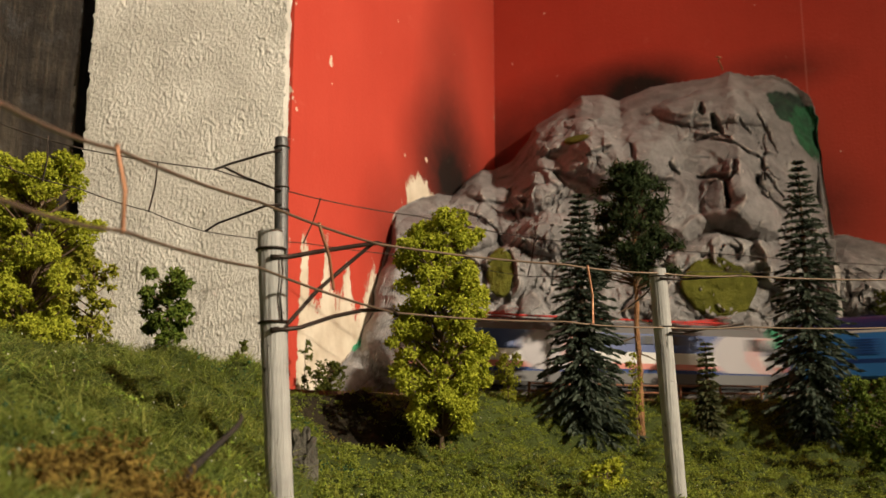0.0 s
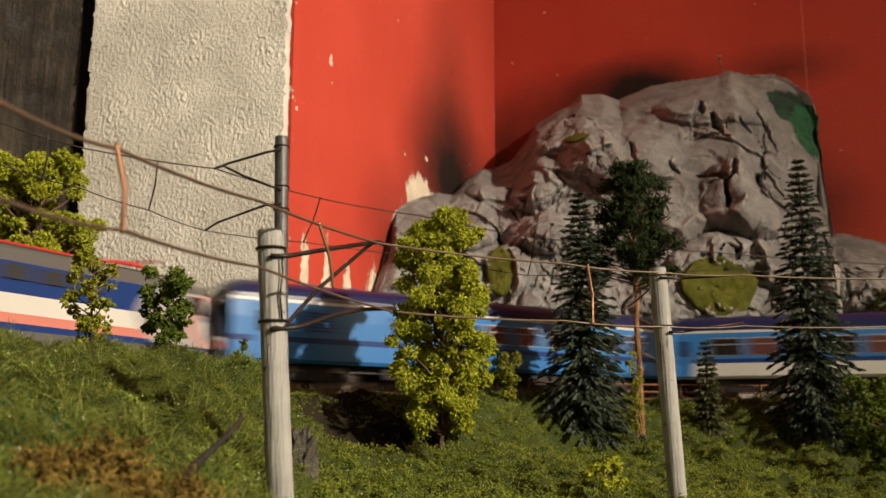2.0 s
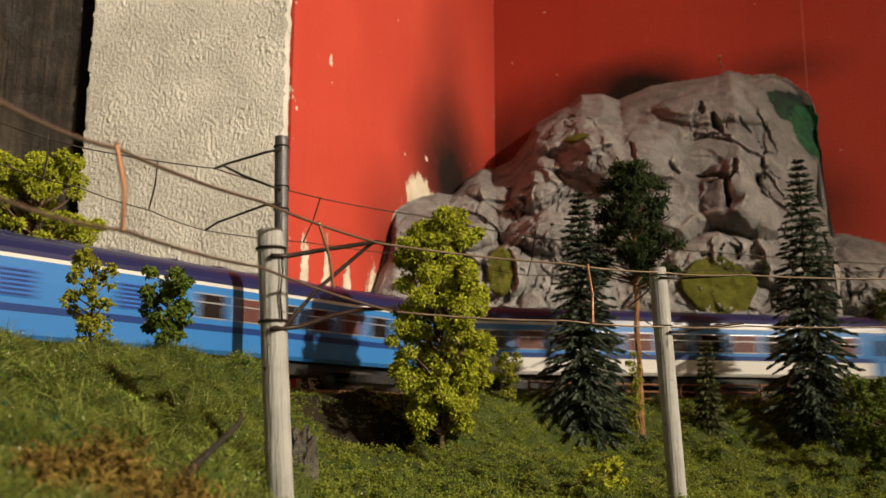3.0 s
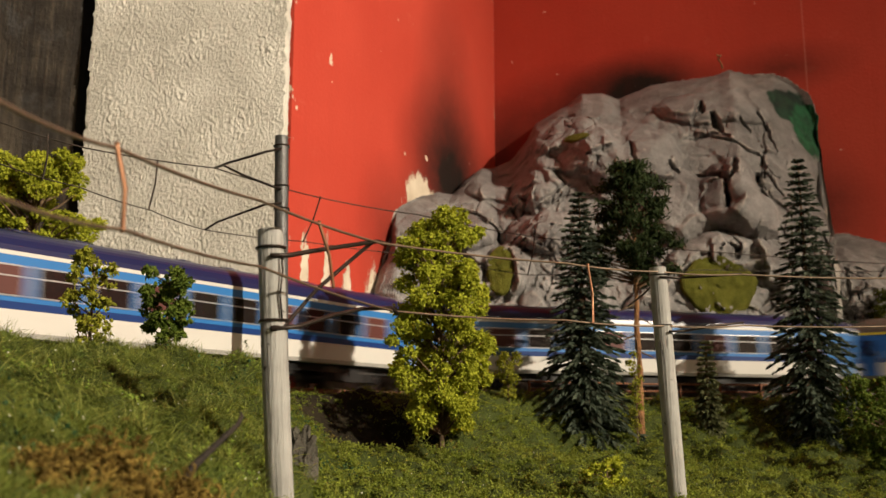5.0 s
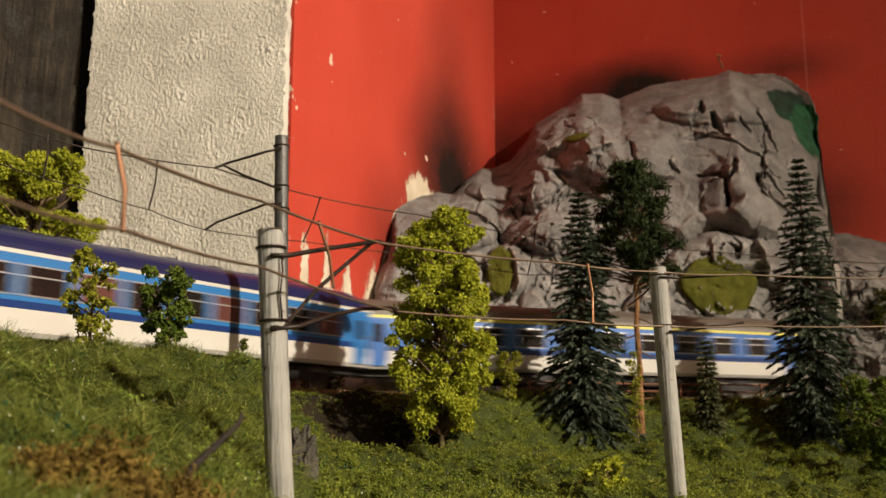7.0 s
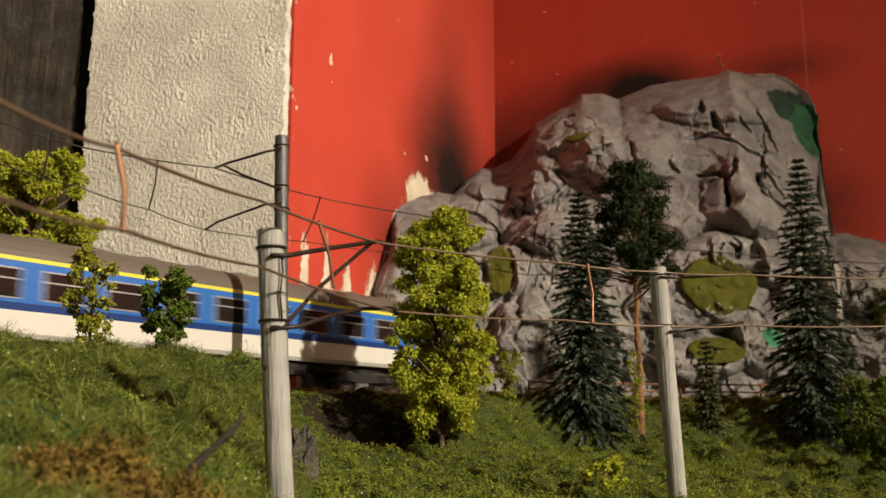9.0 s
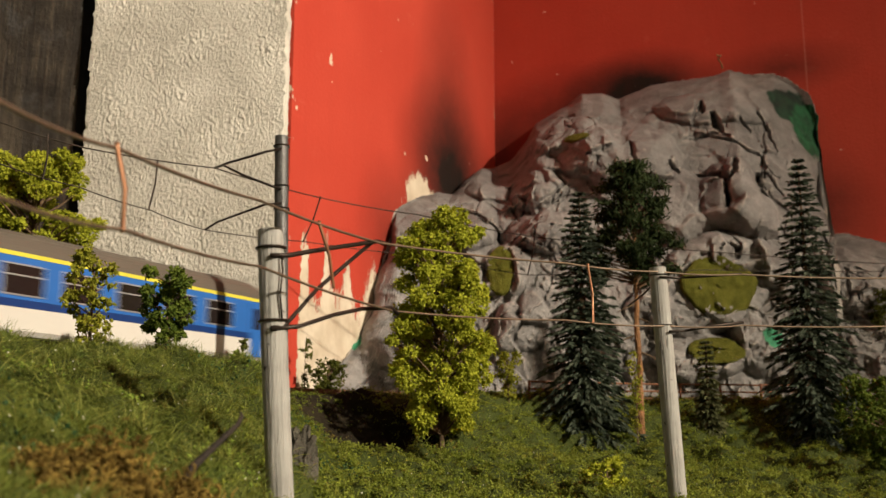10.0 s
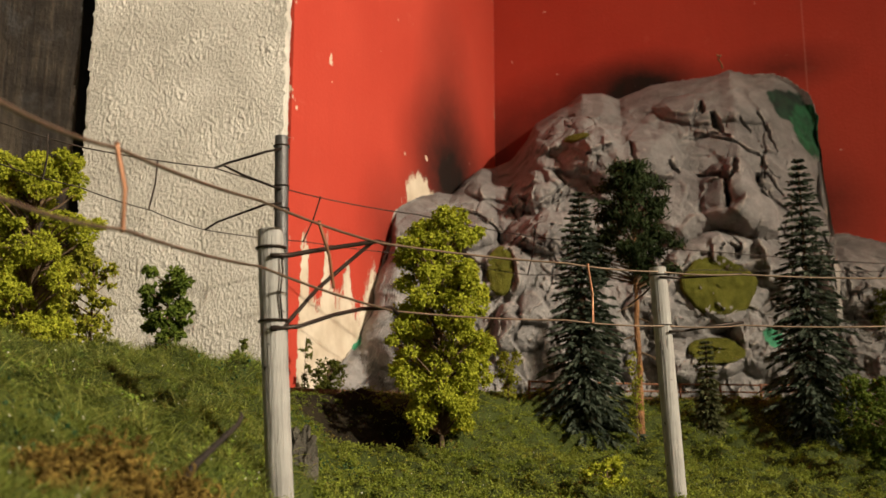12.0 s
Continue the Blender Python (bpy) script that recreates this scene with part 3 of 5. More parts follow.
def ground_sheet():
    xs = np.concatenate([np.linspace(-0.9, -0.22, 40), np.linspace(-0.215, 0.36, 220), np.linspace(0.37, 0.9, 40)])
    ys = np.concatenate([np.linspace(-1.28, 0.08, 60), np.linspace(0.085, 0.62, 210), np.linspace(0.63, 0.9, 40)])
    gx, gy = np.meshgrid(xs, ys)
    z = ground_height(gx.ravel(), gy.ravel())
    verts = np.stack([gx.ravel(), gy.ravel(), z], 1)
    w = len(xs)
    faces = [(j * w + i, j * w + i + 1, (j + 1) * w + i + 1, (j + 1) * w + i) for j in range(len(ys) - 1) for i in range(w - 1)]
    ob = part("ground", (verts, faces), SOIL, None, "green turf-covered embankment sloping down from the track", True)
    tagged(ob, kind="structure")
    base = part("baseboard", block((-0.9, -1.28, 0.0), (0.9, 0.9, 0.935), 0.003), SLEEPER_WOOD, None, "wooden baseboard under the layout")
    tagged(base, kind="structure")


ground_sheet()


def sweep_track(profile, s0, s1, n):
    """A bar of the given section, (offset, height) corners, along the track."""
    verts, faces, k = [], [], len(profile)
    for i in range(n + 1):
        s = s0 + (s1 - s0) * i / n
        verts += [beside(s, o, z) for o, z in profile]
    for i in range(n):
        for j in range(k):
            a, b = i * k + j, i * k + (j + 1) % k
            faces.append((a, b, b + k, a + k))
    faces += [tuple(range(k)), tuple(reversed(range(n * k, n * k + k)))]
    return verts, faces


def railway_track():
    t = thing("railway_track", Matrix(), "single railway track with rusty rails on ballast", "track")
    part("ballast_bed", sweep_track([(-0.030, 1.010), (-0.022, 1.0145), (0.022, 1.0145), (0.030, 1.010)], -1.40, 1.72, 220), BALLAST, t)
    for o in (-0.0083, 0.0083):
        part("rail", sweep_track([(o - 0.0011, 1.0158), (o + 0.0011, 1.0158), (o + 0.0004, 1.0163), (o + 0.0005, 1.0183), (o - 0.0005, 1.0183), (o - 0.0004, 1.0163)], -1.40, 1.72, 280), RAIL_STEEL, t)
    me = mesh_of("sleeper", *block_data((-0.0012, -0.0150, 0), (0.0012, 0.0150, 0.0018)), SLEEPER_WOOD)
    for i in range(150):
        s = -0.5 + i * 0.0072
        x, y, h = on_track(s)
        ob = new("sleeper", me)
        ob.parent = t
        ob.matrix_world = pose(x, y, 1.0142, 0, 0, math.degrees(h))


def block_data(lo, hi):
    v = [(x, y, z) for x in (lo[0], hi[0]) for y in (lo[1], hi[1]) for z in (lo[2], hi[2])]
    return v, [(0, 1, 3, 2), (4, 6, 7, 5), (0, 4, 5, 1), (2, 3, 7, 6), (0, 2, 6, 4), (1, 5, 7, 3)]


railway_track()


# ---------------------------------------------------------------- the rock
ROCK_TOP = [(-0.0681, 1.0229), (-0.06, 1.0379), (-0.05, 1.0545), (-0.0444, 1.0773), (-0.041, 1.0968), (-0.0354, 1.122), (-0.0312, 1.1469), (-0.0217, 1.1587), (-0.0039, 1.1759), (0.0071, 1.1811), (0.0176, 1.1982), (0.0322, 1.218), (0.0486, 1.2275), (0.061, 1.2325), (0.0709, 1.246), (0.0809, 1.2641), (0.0956, 1.2727), (0.11, 1.2786), (0.1211, 1.2875), (0.137, 1.2864), (0.1519, 1.2792), (0.1598, 1.2832), (0.1771, 1.2889), (0.1993, 1.2903), (0.2288, 1.2915), (0.2382, 1.294), (0.2546, 1.2872), (0.2709, 1.2862), (0.2806, 1.2800), (0.2938, 1.2665), (0.2982, 1.2560), (0.2988, 1.23), (0.2992, 1.18), (0.3, 1.1501), (0.3137, 1.1492), (0.3384, 1.1398), (0.5, 1.12)]
ROCK_FOOT = [(-0.08, 0.50), (-0.060, 0.535), (-0.045, 0.562), (-0.02, 0.585), (0.02, 0.600), (0.06, 0.610), (0.10, 0.618), (0.2, 0.640), (0.30, 0.645), (0.42, 0.62)]


def facets(p, k, hard=45.0):
    """A stony relief: tilted planes that meet in edges and low steps."""
    q = p * k
    dist, pts = noise.voronoi(q)
    total, weight = 0.0, 0.0
    for d, c in zip(dist[:3], pts[:3]):
        tilt = Vector((noise.noise(c * 3.1 + Vector((7, 0, 0))), noise.noise(c * 2.7 + Vector((0, 9, 0))), noise.noise(c * 2.9)))
        w = math.exp(-hard * (d - dist[0]))
        total += w * (noise.noise(c * 5.0 + Vector((1, 2, 3))) * 0.35 + tilt.dot(q - c) * 1.25)
        weight += w
    return total / weight


def crack(p, k, width):
    """Narrow wandering grooves, mostly upright, in some places only."""
    q = Vector((p.x * k, p.y * k, p.z * k * 0.42)) + noise.noise_vector(p * k * 2.0) * 0.35
    v = abs(noise.noise(q))
    where = noise.noise(p * k * 0.6 + Vector((11, 3, 5)))
    return max(0.0, 1 - v / width) * max(0.0, min(1.0, (where - 0.12) * 6))


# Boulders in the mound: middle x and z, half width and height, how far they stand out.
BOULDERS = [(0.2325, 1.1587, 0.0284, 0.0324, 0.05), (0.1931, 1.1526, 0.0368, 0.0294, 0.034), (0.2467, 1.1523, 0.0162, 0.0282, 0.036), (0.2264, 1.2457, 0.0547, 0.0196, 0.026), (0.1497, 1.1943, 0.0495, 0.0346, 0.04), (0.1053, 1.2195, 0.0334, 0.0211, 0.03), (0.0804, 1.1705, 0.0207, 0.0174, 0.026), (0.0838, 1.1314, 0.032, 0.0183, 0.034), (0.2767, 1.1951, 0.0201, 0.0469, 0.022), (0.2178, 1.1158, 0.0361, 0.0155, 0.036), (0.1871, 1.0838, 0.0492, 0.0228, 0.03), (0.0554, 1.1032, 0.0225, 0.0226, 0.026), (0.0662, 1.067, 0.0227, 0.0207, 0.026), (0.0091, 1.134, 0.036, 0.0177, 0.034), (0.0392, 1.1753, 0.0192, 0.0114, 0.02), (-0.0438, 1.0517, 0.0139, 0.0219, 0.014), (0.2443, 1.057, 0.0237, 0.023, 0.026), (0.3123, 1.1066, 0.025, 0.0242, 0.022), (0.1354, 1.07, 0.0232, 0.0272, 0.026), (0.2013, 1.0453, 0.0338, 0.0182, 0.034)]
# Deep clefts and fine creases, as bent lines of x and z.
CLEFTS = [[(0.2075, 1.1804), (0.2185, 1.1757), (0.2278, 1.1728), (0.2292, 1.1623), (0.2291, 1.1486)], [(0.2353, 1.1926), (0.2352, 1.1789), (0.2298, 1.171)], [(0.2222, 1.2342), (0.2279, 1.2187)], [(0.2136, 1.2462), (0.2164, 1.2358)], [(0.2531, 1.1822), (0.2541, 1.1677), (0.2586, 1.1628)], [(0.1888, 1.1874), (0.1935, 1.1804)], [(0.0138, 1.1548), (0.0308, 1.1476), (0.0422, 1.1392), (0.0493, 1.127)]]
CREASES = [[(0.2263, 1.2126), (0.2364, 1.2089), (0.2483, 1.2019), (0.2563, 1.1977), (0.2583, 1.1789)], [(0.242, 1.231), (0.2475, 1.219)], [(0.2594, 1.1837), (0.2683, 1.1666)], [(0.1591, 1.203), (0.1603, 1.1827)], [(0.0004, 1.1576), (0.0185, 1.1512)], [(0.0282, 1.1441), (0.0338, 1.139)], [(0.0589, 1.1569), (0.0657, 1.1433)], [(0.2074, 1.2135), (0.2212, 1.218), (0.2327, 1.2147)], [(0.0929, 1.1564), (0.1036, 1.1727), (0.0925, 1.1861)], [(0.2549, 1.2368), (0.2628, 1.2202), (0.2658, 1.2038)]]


def groove(x, z, lines, width):
    """One in the middle of the nearest line, falling to none at its width; lines taper to their ends."""
    best = 0.0
    for line in lines:
        n = len(line) - 1
        for i in range(n):
            (ax, az), (bx, bz) = line[i], line[i + 1]
            if min(ax, bx) - width > x or x > max(ax, bx) + width or min(az, bz) - width > z or z > max(az, bz) + width:
                continue
            dx, dz = bx - ax, bz - az
            u = min(1.0, max(0.0, ((x - ax) * dx + (z - az) * dz) / (dx * dx + dz * dz)))
            f = (i + u) / n
            w = width * (0.35 + 0.65 * math.sin(math.pi * min(1.0, 0.12 + 0.8 * f)))
            best = max(best, 1 - math.hypot(x - ax - u * dx, z - az - u * dz) / w)
    return best


def within(x, z, cx, cz, rx, rz):
    return max(0.0, min(1.0, 2.5 * (1 - ((x - cx) / rx) ** 2 - ((z - cz) / rz) ** 2)))


def rock_depth(x, z, top):
    foot = np.interp(x, [a for a, b in ROCK_FOOT], [b for a, b in ROCK_FOOT])
    back = wall_behind(x) + 0.006
    v = min(1.0, max(0.0, (z - 1.0) / (top - 1.0)))
    run = (1 - v ** 2.2) ** 0.62
    high = min(1.0, max(0.0, (z - 1.140) / 0.035))
    shoulder = 1 - high * (1 - math.sqrt(min(1.0, max(0.0, (0.3005 - x) / 0.060))))
    run *= shoulder
    y = back - (back - foot) * run
    p = Vector((x, y * 0.6, z))
    q = p + noise.noise_vector(p * 22) * 0.008 + noise.noise_vector(p * 75) * 0.0028
    bulge = 0.0
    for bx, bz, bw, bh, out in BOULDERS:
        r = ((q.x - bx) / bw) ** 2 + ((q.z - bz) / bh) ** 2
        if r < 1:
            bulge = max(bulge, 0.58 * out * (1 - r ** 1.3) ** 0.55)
    # The mound's foot and its far shoulder are rugged; its dome is smooth but for one pitted spot.
    rugged = max(within(x, z, 0.1050, 1.2120, 0.046, 0.042), min(1.0, max(0.12, (1.132 - z + 0.05 * noise.noise(p * 18)) / 0.02)), within(x, z, 0.080, 1.170, 0.034, 0.030))
    rough = bulge + facets(q, 15, 60) * 0.013 + facets(q + Vector((3, 1, 2)), 34, 60) * (0.0055 + 0.006 * rugged) + facets(q, 74, 60) * (0.0018 + 0.0042 * rugged)
    rough += rugged * (facets(q + Vector((1, 7, 3)), 120, 60) * 0.0030 + facets(q, 210) * 0.0016) + noise.noise(p * 150) * 0.0005 + noise.noise(p * 320) * 0.0003
    rough -= (crack(q, 22, 0.026) * 0.010 + crack(q + Vector((5, 5, 5)), 44, 0.04) * 0.007) * (0.25 + 0.75 * rugged)
    w = p + noise.noise_vector(p * 90) * 0.0022
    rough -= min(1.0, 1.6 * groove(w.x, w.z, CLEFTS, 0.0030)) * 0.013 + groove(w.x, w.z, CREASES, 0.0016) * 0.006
    fade = min(1.0, 0.25 + 2.2 * (1 - v)) * shoulder * min(1.0, max(0.30, (x + 0.055) / 0.042))
    rim = wall_behind(x) - 0.0045 - 0.002 * noise.noise(p * 60)
    return min(y - (rough - 0.002) * fade * min(1.0, (back - foot) / 0.05), rim if v < 0.996 else back)


def rock_point(x, z, proud=0.0):
    top = float(np.interp(x, [a for a, b in ROCK_TOP], [b for a, b in ROCK_TOP]))
    return (x, min(rock_depth(x, z, top) - proud, wall_behind(x) + 0.004), z)


def drawn_in(p):
    """The mound narrows a little towards its front."""
    x, y, z = p
    back = wall_behind(x)
    x += 0.003 * noise.noise(Vector((x * 30, 7, z * 40))) + 0.0018 * noise.noise(Vector((x * 90, 3, z * 120)))
    return (x * (1 - 0.9 * max(0.0, back - y) / back), y, z)


def rock_mound():
    nu, nv = 430, 260
    verts, faces = [], []
    for i in range(nu + 1):
        x = ROCK_TOP[0][0] + (0.42 - ROCK_TOP[0][0]) * i / nu
        top = float(np.interp(x, [a for a, b in ROCK_TOP], [b for a, b in ROCK_TOP]))
        ragged = top + noise.noise(Vector((x * 70, 0, 1))) * 0.0022 + noise.noise(Vector((x * 210, 0, 5))) * 0.0018 + noise.noise(Vector((x * 500, 0, 9))) * 0.0012
        for j in range(nv + 1):
            z = 0.995 + (ragged - 0.995) * j / nv
            verts.append(drawn_in((x, min(rock_depth(x, z, top), wall_behind(x) + 0.006), z)))
    for i in range(nu):
        for j in range(nv):
            a = i * (nv + 1) + j
            faces.append((a, a + nv + 1, a + nv + 2, a + 1))
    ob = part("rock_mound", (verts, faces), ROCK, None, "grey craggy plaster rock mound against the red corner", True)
    ob.data.set_sharp_from_angle(angle=radians(24))
    ob.modifiers.new("backing", "SOLIDIFY").thickness = 0.004
    return tagged(ob, category="rock")


rock_mound()


def rock_patch(name, cx, cz, rx, rz, material, label, category, proud, fuzz, seed):
    rng = np.random.RandomState(seed)
    n, rings = 44, 14
    want = cx
    for _ in range(6):
        cx += want - drawn_in(rock_point(cx, cz))[0]
    verts, faces = [], []
    wob = [1 + 0.13 * noise.noise(Vector((math.cos(2 * math.pi * k / n) * 1.6, math.sin(2 * math.pi * k / n) * 1.6, seed))) + 0.05 * noise.noise(Vector((k * 0.7, seed, 0))) for k in range(n)]
    # The felt bridges the hollows under it, so it lies nearly flat.
    grid = [(cx + rx * u, cz + rz * v) for u in np.linspace(-1, 1, 9) for v in np.linspace(-1, 1, 9) if u * u + v * v < 1.1]
    rows = np.array([(1.0, x - cx, z - cz) for x, z in grid])
    depth = np.array([rock_point(x, z)[1] for x, z in grid])
    flat = np.linalg.lstsq(rows, depth, rcond=None)[0]
    front = np.percentile(depth - rows @ flat, 18)
    for r in range(rings + 1):
        f = r / rings
        for k in range(n):
            a = 2 * math.pi * k / n
            x, z = cx + rx * f * wob[k] * math.cos(a), cz + rz * f * wob[k] * math.sin(a)
            rock = rock_point(x, z)[1]
            y = flat[0] + flat[1] * (x - cx) + flat[2] * (z - cz) + front * (1 - f ** 4) - proud - rng.uniform(-fuzz, fuzz)
            if r == rings:
                y = max(y, rock) + 0.003
            verts.append(drawn_in((x, min(y, rock - 0.0004) if r < rings else y, z)))
    for r in range(rings):
        for k in range(n):
            a, b = r * n + k, r * n + (k + 1) % n
            faces.append((a, b, b + n, a + n))
    ob = part(name, (verts, faces), material, None, label, True)
    return tagged(ob, category=category)


# ---------------------------------------------------------------- masts and wires
def mast(foot, top, radius, material, label, rings, wire=0.00032):
    foot, top = Vector(foot), Vector(top)
    m = thing("catenary_mast", Matrix.Translation(foot), label, "mast", "catenary masts")
    rise = top - foot
    n = 26
    pts = [rise * (i / n) for i in range(n + 1)]
    radii = [radius * (1 + 0.035 * noise.noise(Vector((i * 0.7, foot.x * 50, 0)))) for i in range(n + 1)]
    radii[-1] = radius * 0.93
    part("pole", tube(pts, radii, 20), material, m, smooth=False)
    for at in rings:
        c = rise * at
        part("wire_binding", tube([c + Vector((math.cos(a) * radius * 1.08, math.sin(a) * radius * 1.08, 0.00003 * k)) for k, a in enumerate(np.linspace(0, 9.0, 30))], wire, 6), WIRE_DARK, m)
    return m, foot


def arm(m, foot, points, radius, material=None):
    part("bracket_arm", tube([Vector(p) - foot for p in points], radius, 7), material or WIRE_DARK, m, smooth=True)


front, front_foot = mast((-0.0331, 0.2050, 0.9771), (-0.0377, 0.2050, 1.0427), 0.00285, MAST_PAINT, "pale grey painted wooden mast with black wire brackets", [0.93, 0.688])
arm(front, front_foot, [(-0.0366, 0.2015, 1.0364), (-0.0335, 0.2045, 1.0369), (-0.0284, 0.2120, 1.0394), (-0.0218, 0.2220, 1.0425), (-0.0161, 0.2320, 1.0454), (-0.0143, 0.2340, 1.0451)], 0.00055)
arm(front, front_foot, [(-0.0361, 0.2015, 1.0208), (-0.0336, 0.2045, 1.0219), (-0.0286, 0.2150, 1.0309), (-0.0233, 0.2240, 1.0380), (-0.0172, 0.2320, 1.0453)], 0.00048)
arm(front, front_foot, [(-0.0361, 0.2015, 1.0206), (-0.0308, 0.2060, 1.0217), (-0.0249, 0.2170, 1.0254), (-0.0193, 0.2260, 1.0279), (-0.0127, 0.2340, 1.0292), (-0.0112, 0.2360, 1.0279)], 0.00050)
# Thin wire added to draw the bracket's shadow line down the pole.
arm(front, front_foot, [(-0.0346, 0.2026, 1.0366), (-0.0342, 0.2024, 1.0330), (-0.0346, 0.2022, 1.0280), (-0.0340, 0.2025, 1.0225)], 0.00022)
rear, rear_foot = mast((-0.0632, 0.3780, 1.0150), (-0.0661, 0.3780, 1.1177), 0.0028, MAST_DARK, "dark grey round mast beside the track with wire brackets", [0.955, 0.79, 0.70])
arm(rear, rear_foot, [(-0.0657, 0.3750, 1.1116), (-0.0700, 0.3655, 1.1075), (-0.0788, 0.3759, 1.1084), (-0.0900, 0.3904, 1.1101), (-0.0990, 0.4028, 1.1112), (-0.0960, 0.4060, 1.1133), (-0.0825, 0.3841, 1.1030), (-0.0704, 0.3696, 1.0956), (-0.0652, 0.3750, 1.0947)], 0.00055)
arm(rear, rear_foot, [(-0.0650, 0.3750, 1.0889), (-0.0693, 0.3655, 1.0862), (-0.0842, 0.3841, 1.0863), (-0.0975, 0.4060, 1.0880), (-0.1019, 0.4028, 1.0838)], 0.00050)
right, right_foot = mast((0.0723, 0.3020, 0.9663), (0.0683, 0.3020, 1.0505), 0.0028, MAST_PAINT, "pale grey wooden mast leaning slightly, with thin wire brackets", [0.965, 0.775], 0.00018)
arm(right, right_foot, [(0.0682, 0.2985, 1.0470), (0.0748, 0.3020, 1.0472), (0.0841, 0.3030, 1.0479), (0.0953, 0.3030, 1.0487)], 0.00040)
arm(right, right_foot, [(0.0705, 0.2985, 1.0298), (0.0758, 0.3020, 1.0303), (0.0854, 0.3030, 1.0320), (0.0951, 0.3030, 1.0331)], 0.00042)
arm(right, right_foot, [(0.0692, 0.3045, 1.0476), (0.0676, 0.3200, 1.0447), (0.0650, 0.3350, 1.0424)], 0.00030)

FRONT_CARRIER = [(-0.0443, 0.0850, 1.0315), (-0.0459, 0.0950, 1.0333), (-0.0451, 0.1277, 1.0381), (-0.0372, 0.1900, 1.0456), (-0.0156, 0.2320, 1.0450), (0.0361, 0.2800, 1.0482), (0.0686, 0.3000, 1.0489), (0.0953, 0.3030, 1.0485), (0.1517, 0.3050, 1.0477)]
FRONT_CONTACT = [(-0.0435, 0.0850, 1.0215), (-0.0451, 0.0950, 1.0231), (-0.0439, 0.1285, 1.0268), (-0.0367, 0.1900, 1.0320), (-0.0121, 0.2350, 1.0285), (0.0357, 0.2800, 1.0313), (0.0700, 0.3000, 1.0317), (0.0951, 0.3030, 1.0322), (0.1504, 0.3050, 1.0324)]
REAR_CARRIER = [(-0.1777, 0.3427, 1.1147), (-0.1684, 0.3499, 1.1147), (-0.1407, 0.3634, 1.1085), (-0.0990, 0.4028, 1.1112), (-0.0584, 0.4414, 1.1074), (-0.0126, 0.4724, 1.1061), (0.0507, 0.5244, 1.1050), (0.1592, 0.5711, 1.1056), (0.3004, 0.6023, 1.1022)]
REAR_CONTACT = [(-0.1763, 0.3427, 1.0995), (-0.1669, 0.3499, 1.0982), (-0.1417, 0.3634, 1.0926), (-0.1202, 0.3841, 1.0883), (-0.1022, 0.4028, 1.0838), (-0.0645, 0.4414, 1.0862), (-0.0126, 0.4776, 1.0863), (0.0471, 0.5244, 1.0836), (0.1587, 0.5711, 1.0942), (0.3000, 0.6023, 1.0986)]


def overhead_line(carrier, contact, droppers, thick, thin, material, drop_material, label):
    t = thing("overhead_line", Matrix(), label, "overhead wire", "overhead lines")

    def eased(points):
        out = []
        for a, b in zip(points, points[1:]):
            out += sag(a, b, 0.0006, 6)[:-1]
        return out + [points[-1]]
    part("carrier_wire", tube(eased(carrier), thick, 6), material, t, smooth=True)
    part("contact_wire", tube(eased(contact), thin, 6), material, t, smooth=True)
    for a, b in droppers:
        a, b = Vector(a), Vector(b)
        bend = a.lerp(b, 0.5) + Vector((0.0006, 0.0004, 0))
        part("dropper", tube([a + Vector((0, 0, 0.0006)), a, bend, b, b - Vector((0, 0, 0.0004))], thick * 1.25, 6), drop_material, t, smooth=True)


overhead_line(FRONT_CARRIER, FRONT_CONTACT, [((-0.0450, 0.1277, 1.0383), (-0.0438, 0.1285, 1.0268)), ((-0.0275, 0.2090, 1.0449), (-0.0245, 0.2130, 1.0313)), ((0.0434, 0.2840, 1.0482), (0.0446, 0.2840, 1.0312))],
              0.00031, 0.00029, WIRE_BROWN, COPPER, "brown overhead wires with copper droppers over the lower track")
overhead_line(REAR_CARRIER, REAR_CONTACT, [((-0.1248, 0.4060, 1.1152), (-0.1207, 0.3841, 1.0883)), ((-0.0579, 0.4414, 1.1074), (-0.0652, 0.4402, 1.0862)), ((0.0510, 0.5244, 1.1050), (0.0468, 0.5244, 1.0836)), ((-0.1528, 0.3572, 1.1117), (-0.1537, 0.3572, 1.0940))],
              0.00030, 0.00024, WIRE_DARK, WIRE_DARK, "thin dark overhead wires above the train's track")


def low_fence():
    t = thing("track_fence", Matrix(), "low brown railing with thin posts along the embankment edge", "fence")
    s0, s1 = -0.34, -0.02
    for z in (1.0245, 1.0205, 1.0165):
        part("fence_rail", tube([beside(s, 0.031, z + 0.0004 * noise.noise(Vector((s * 60, z * 90, 0)))) for s in np.linspace(s0, s1, 40)], 0.00055, 6), FENCE_BROWN, t)
    for i in range(13):
        s = s0 + (s1 - s0) * i / 12
        part("fence_post", tube([beside(s, 0.0315, 1.012), beside(s, 0.0315, 1.0252)], 0.0007, 6), FENCE_BROWN, t)


low_fence()


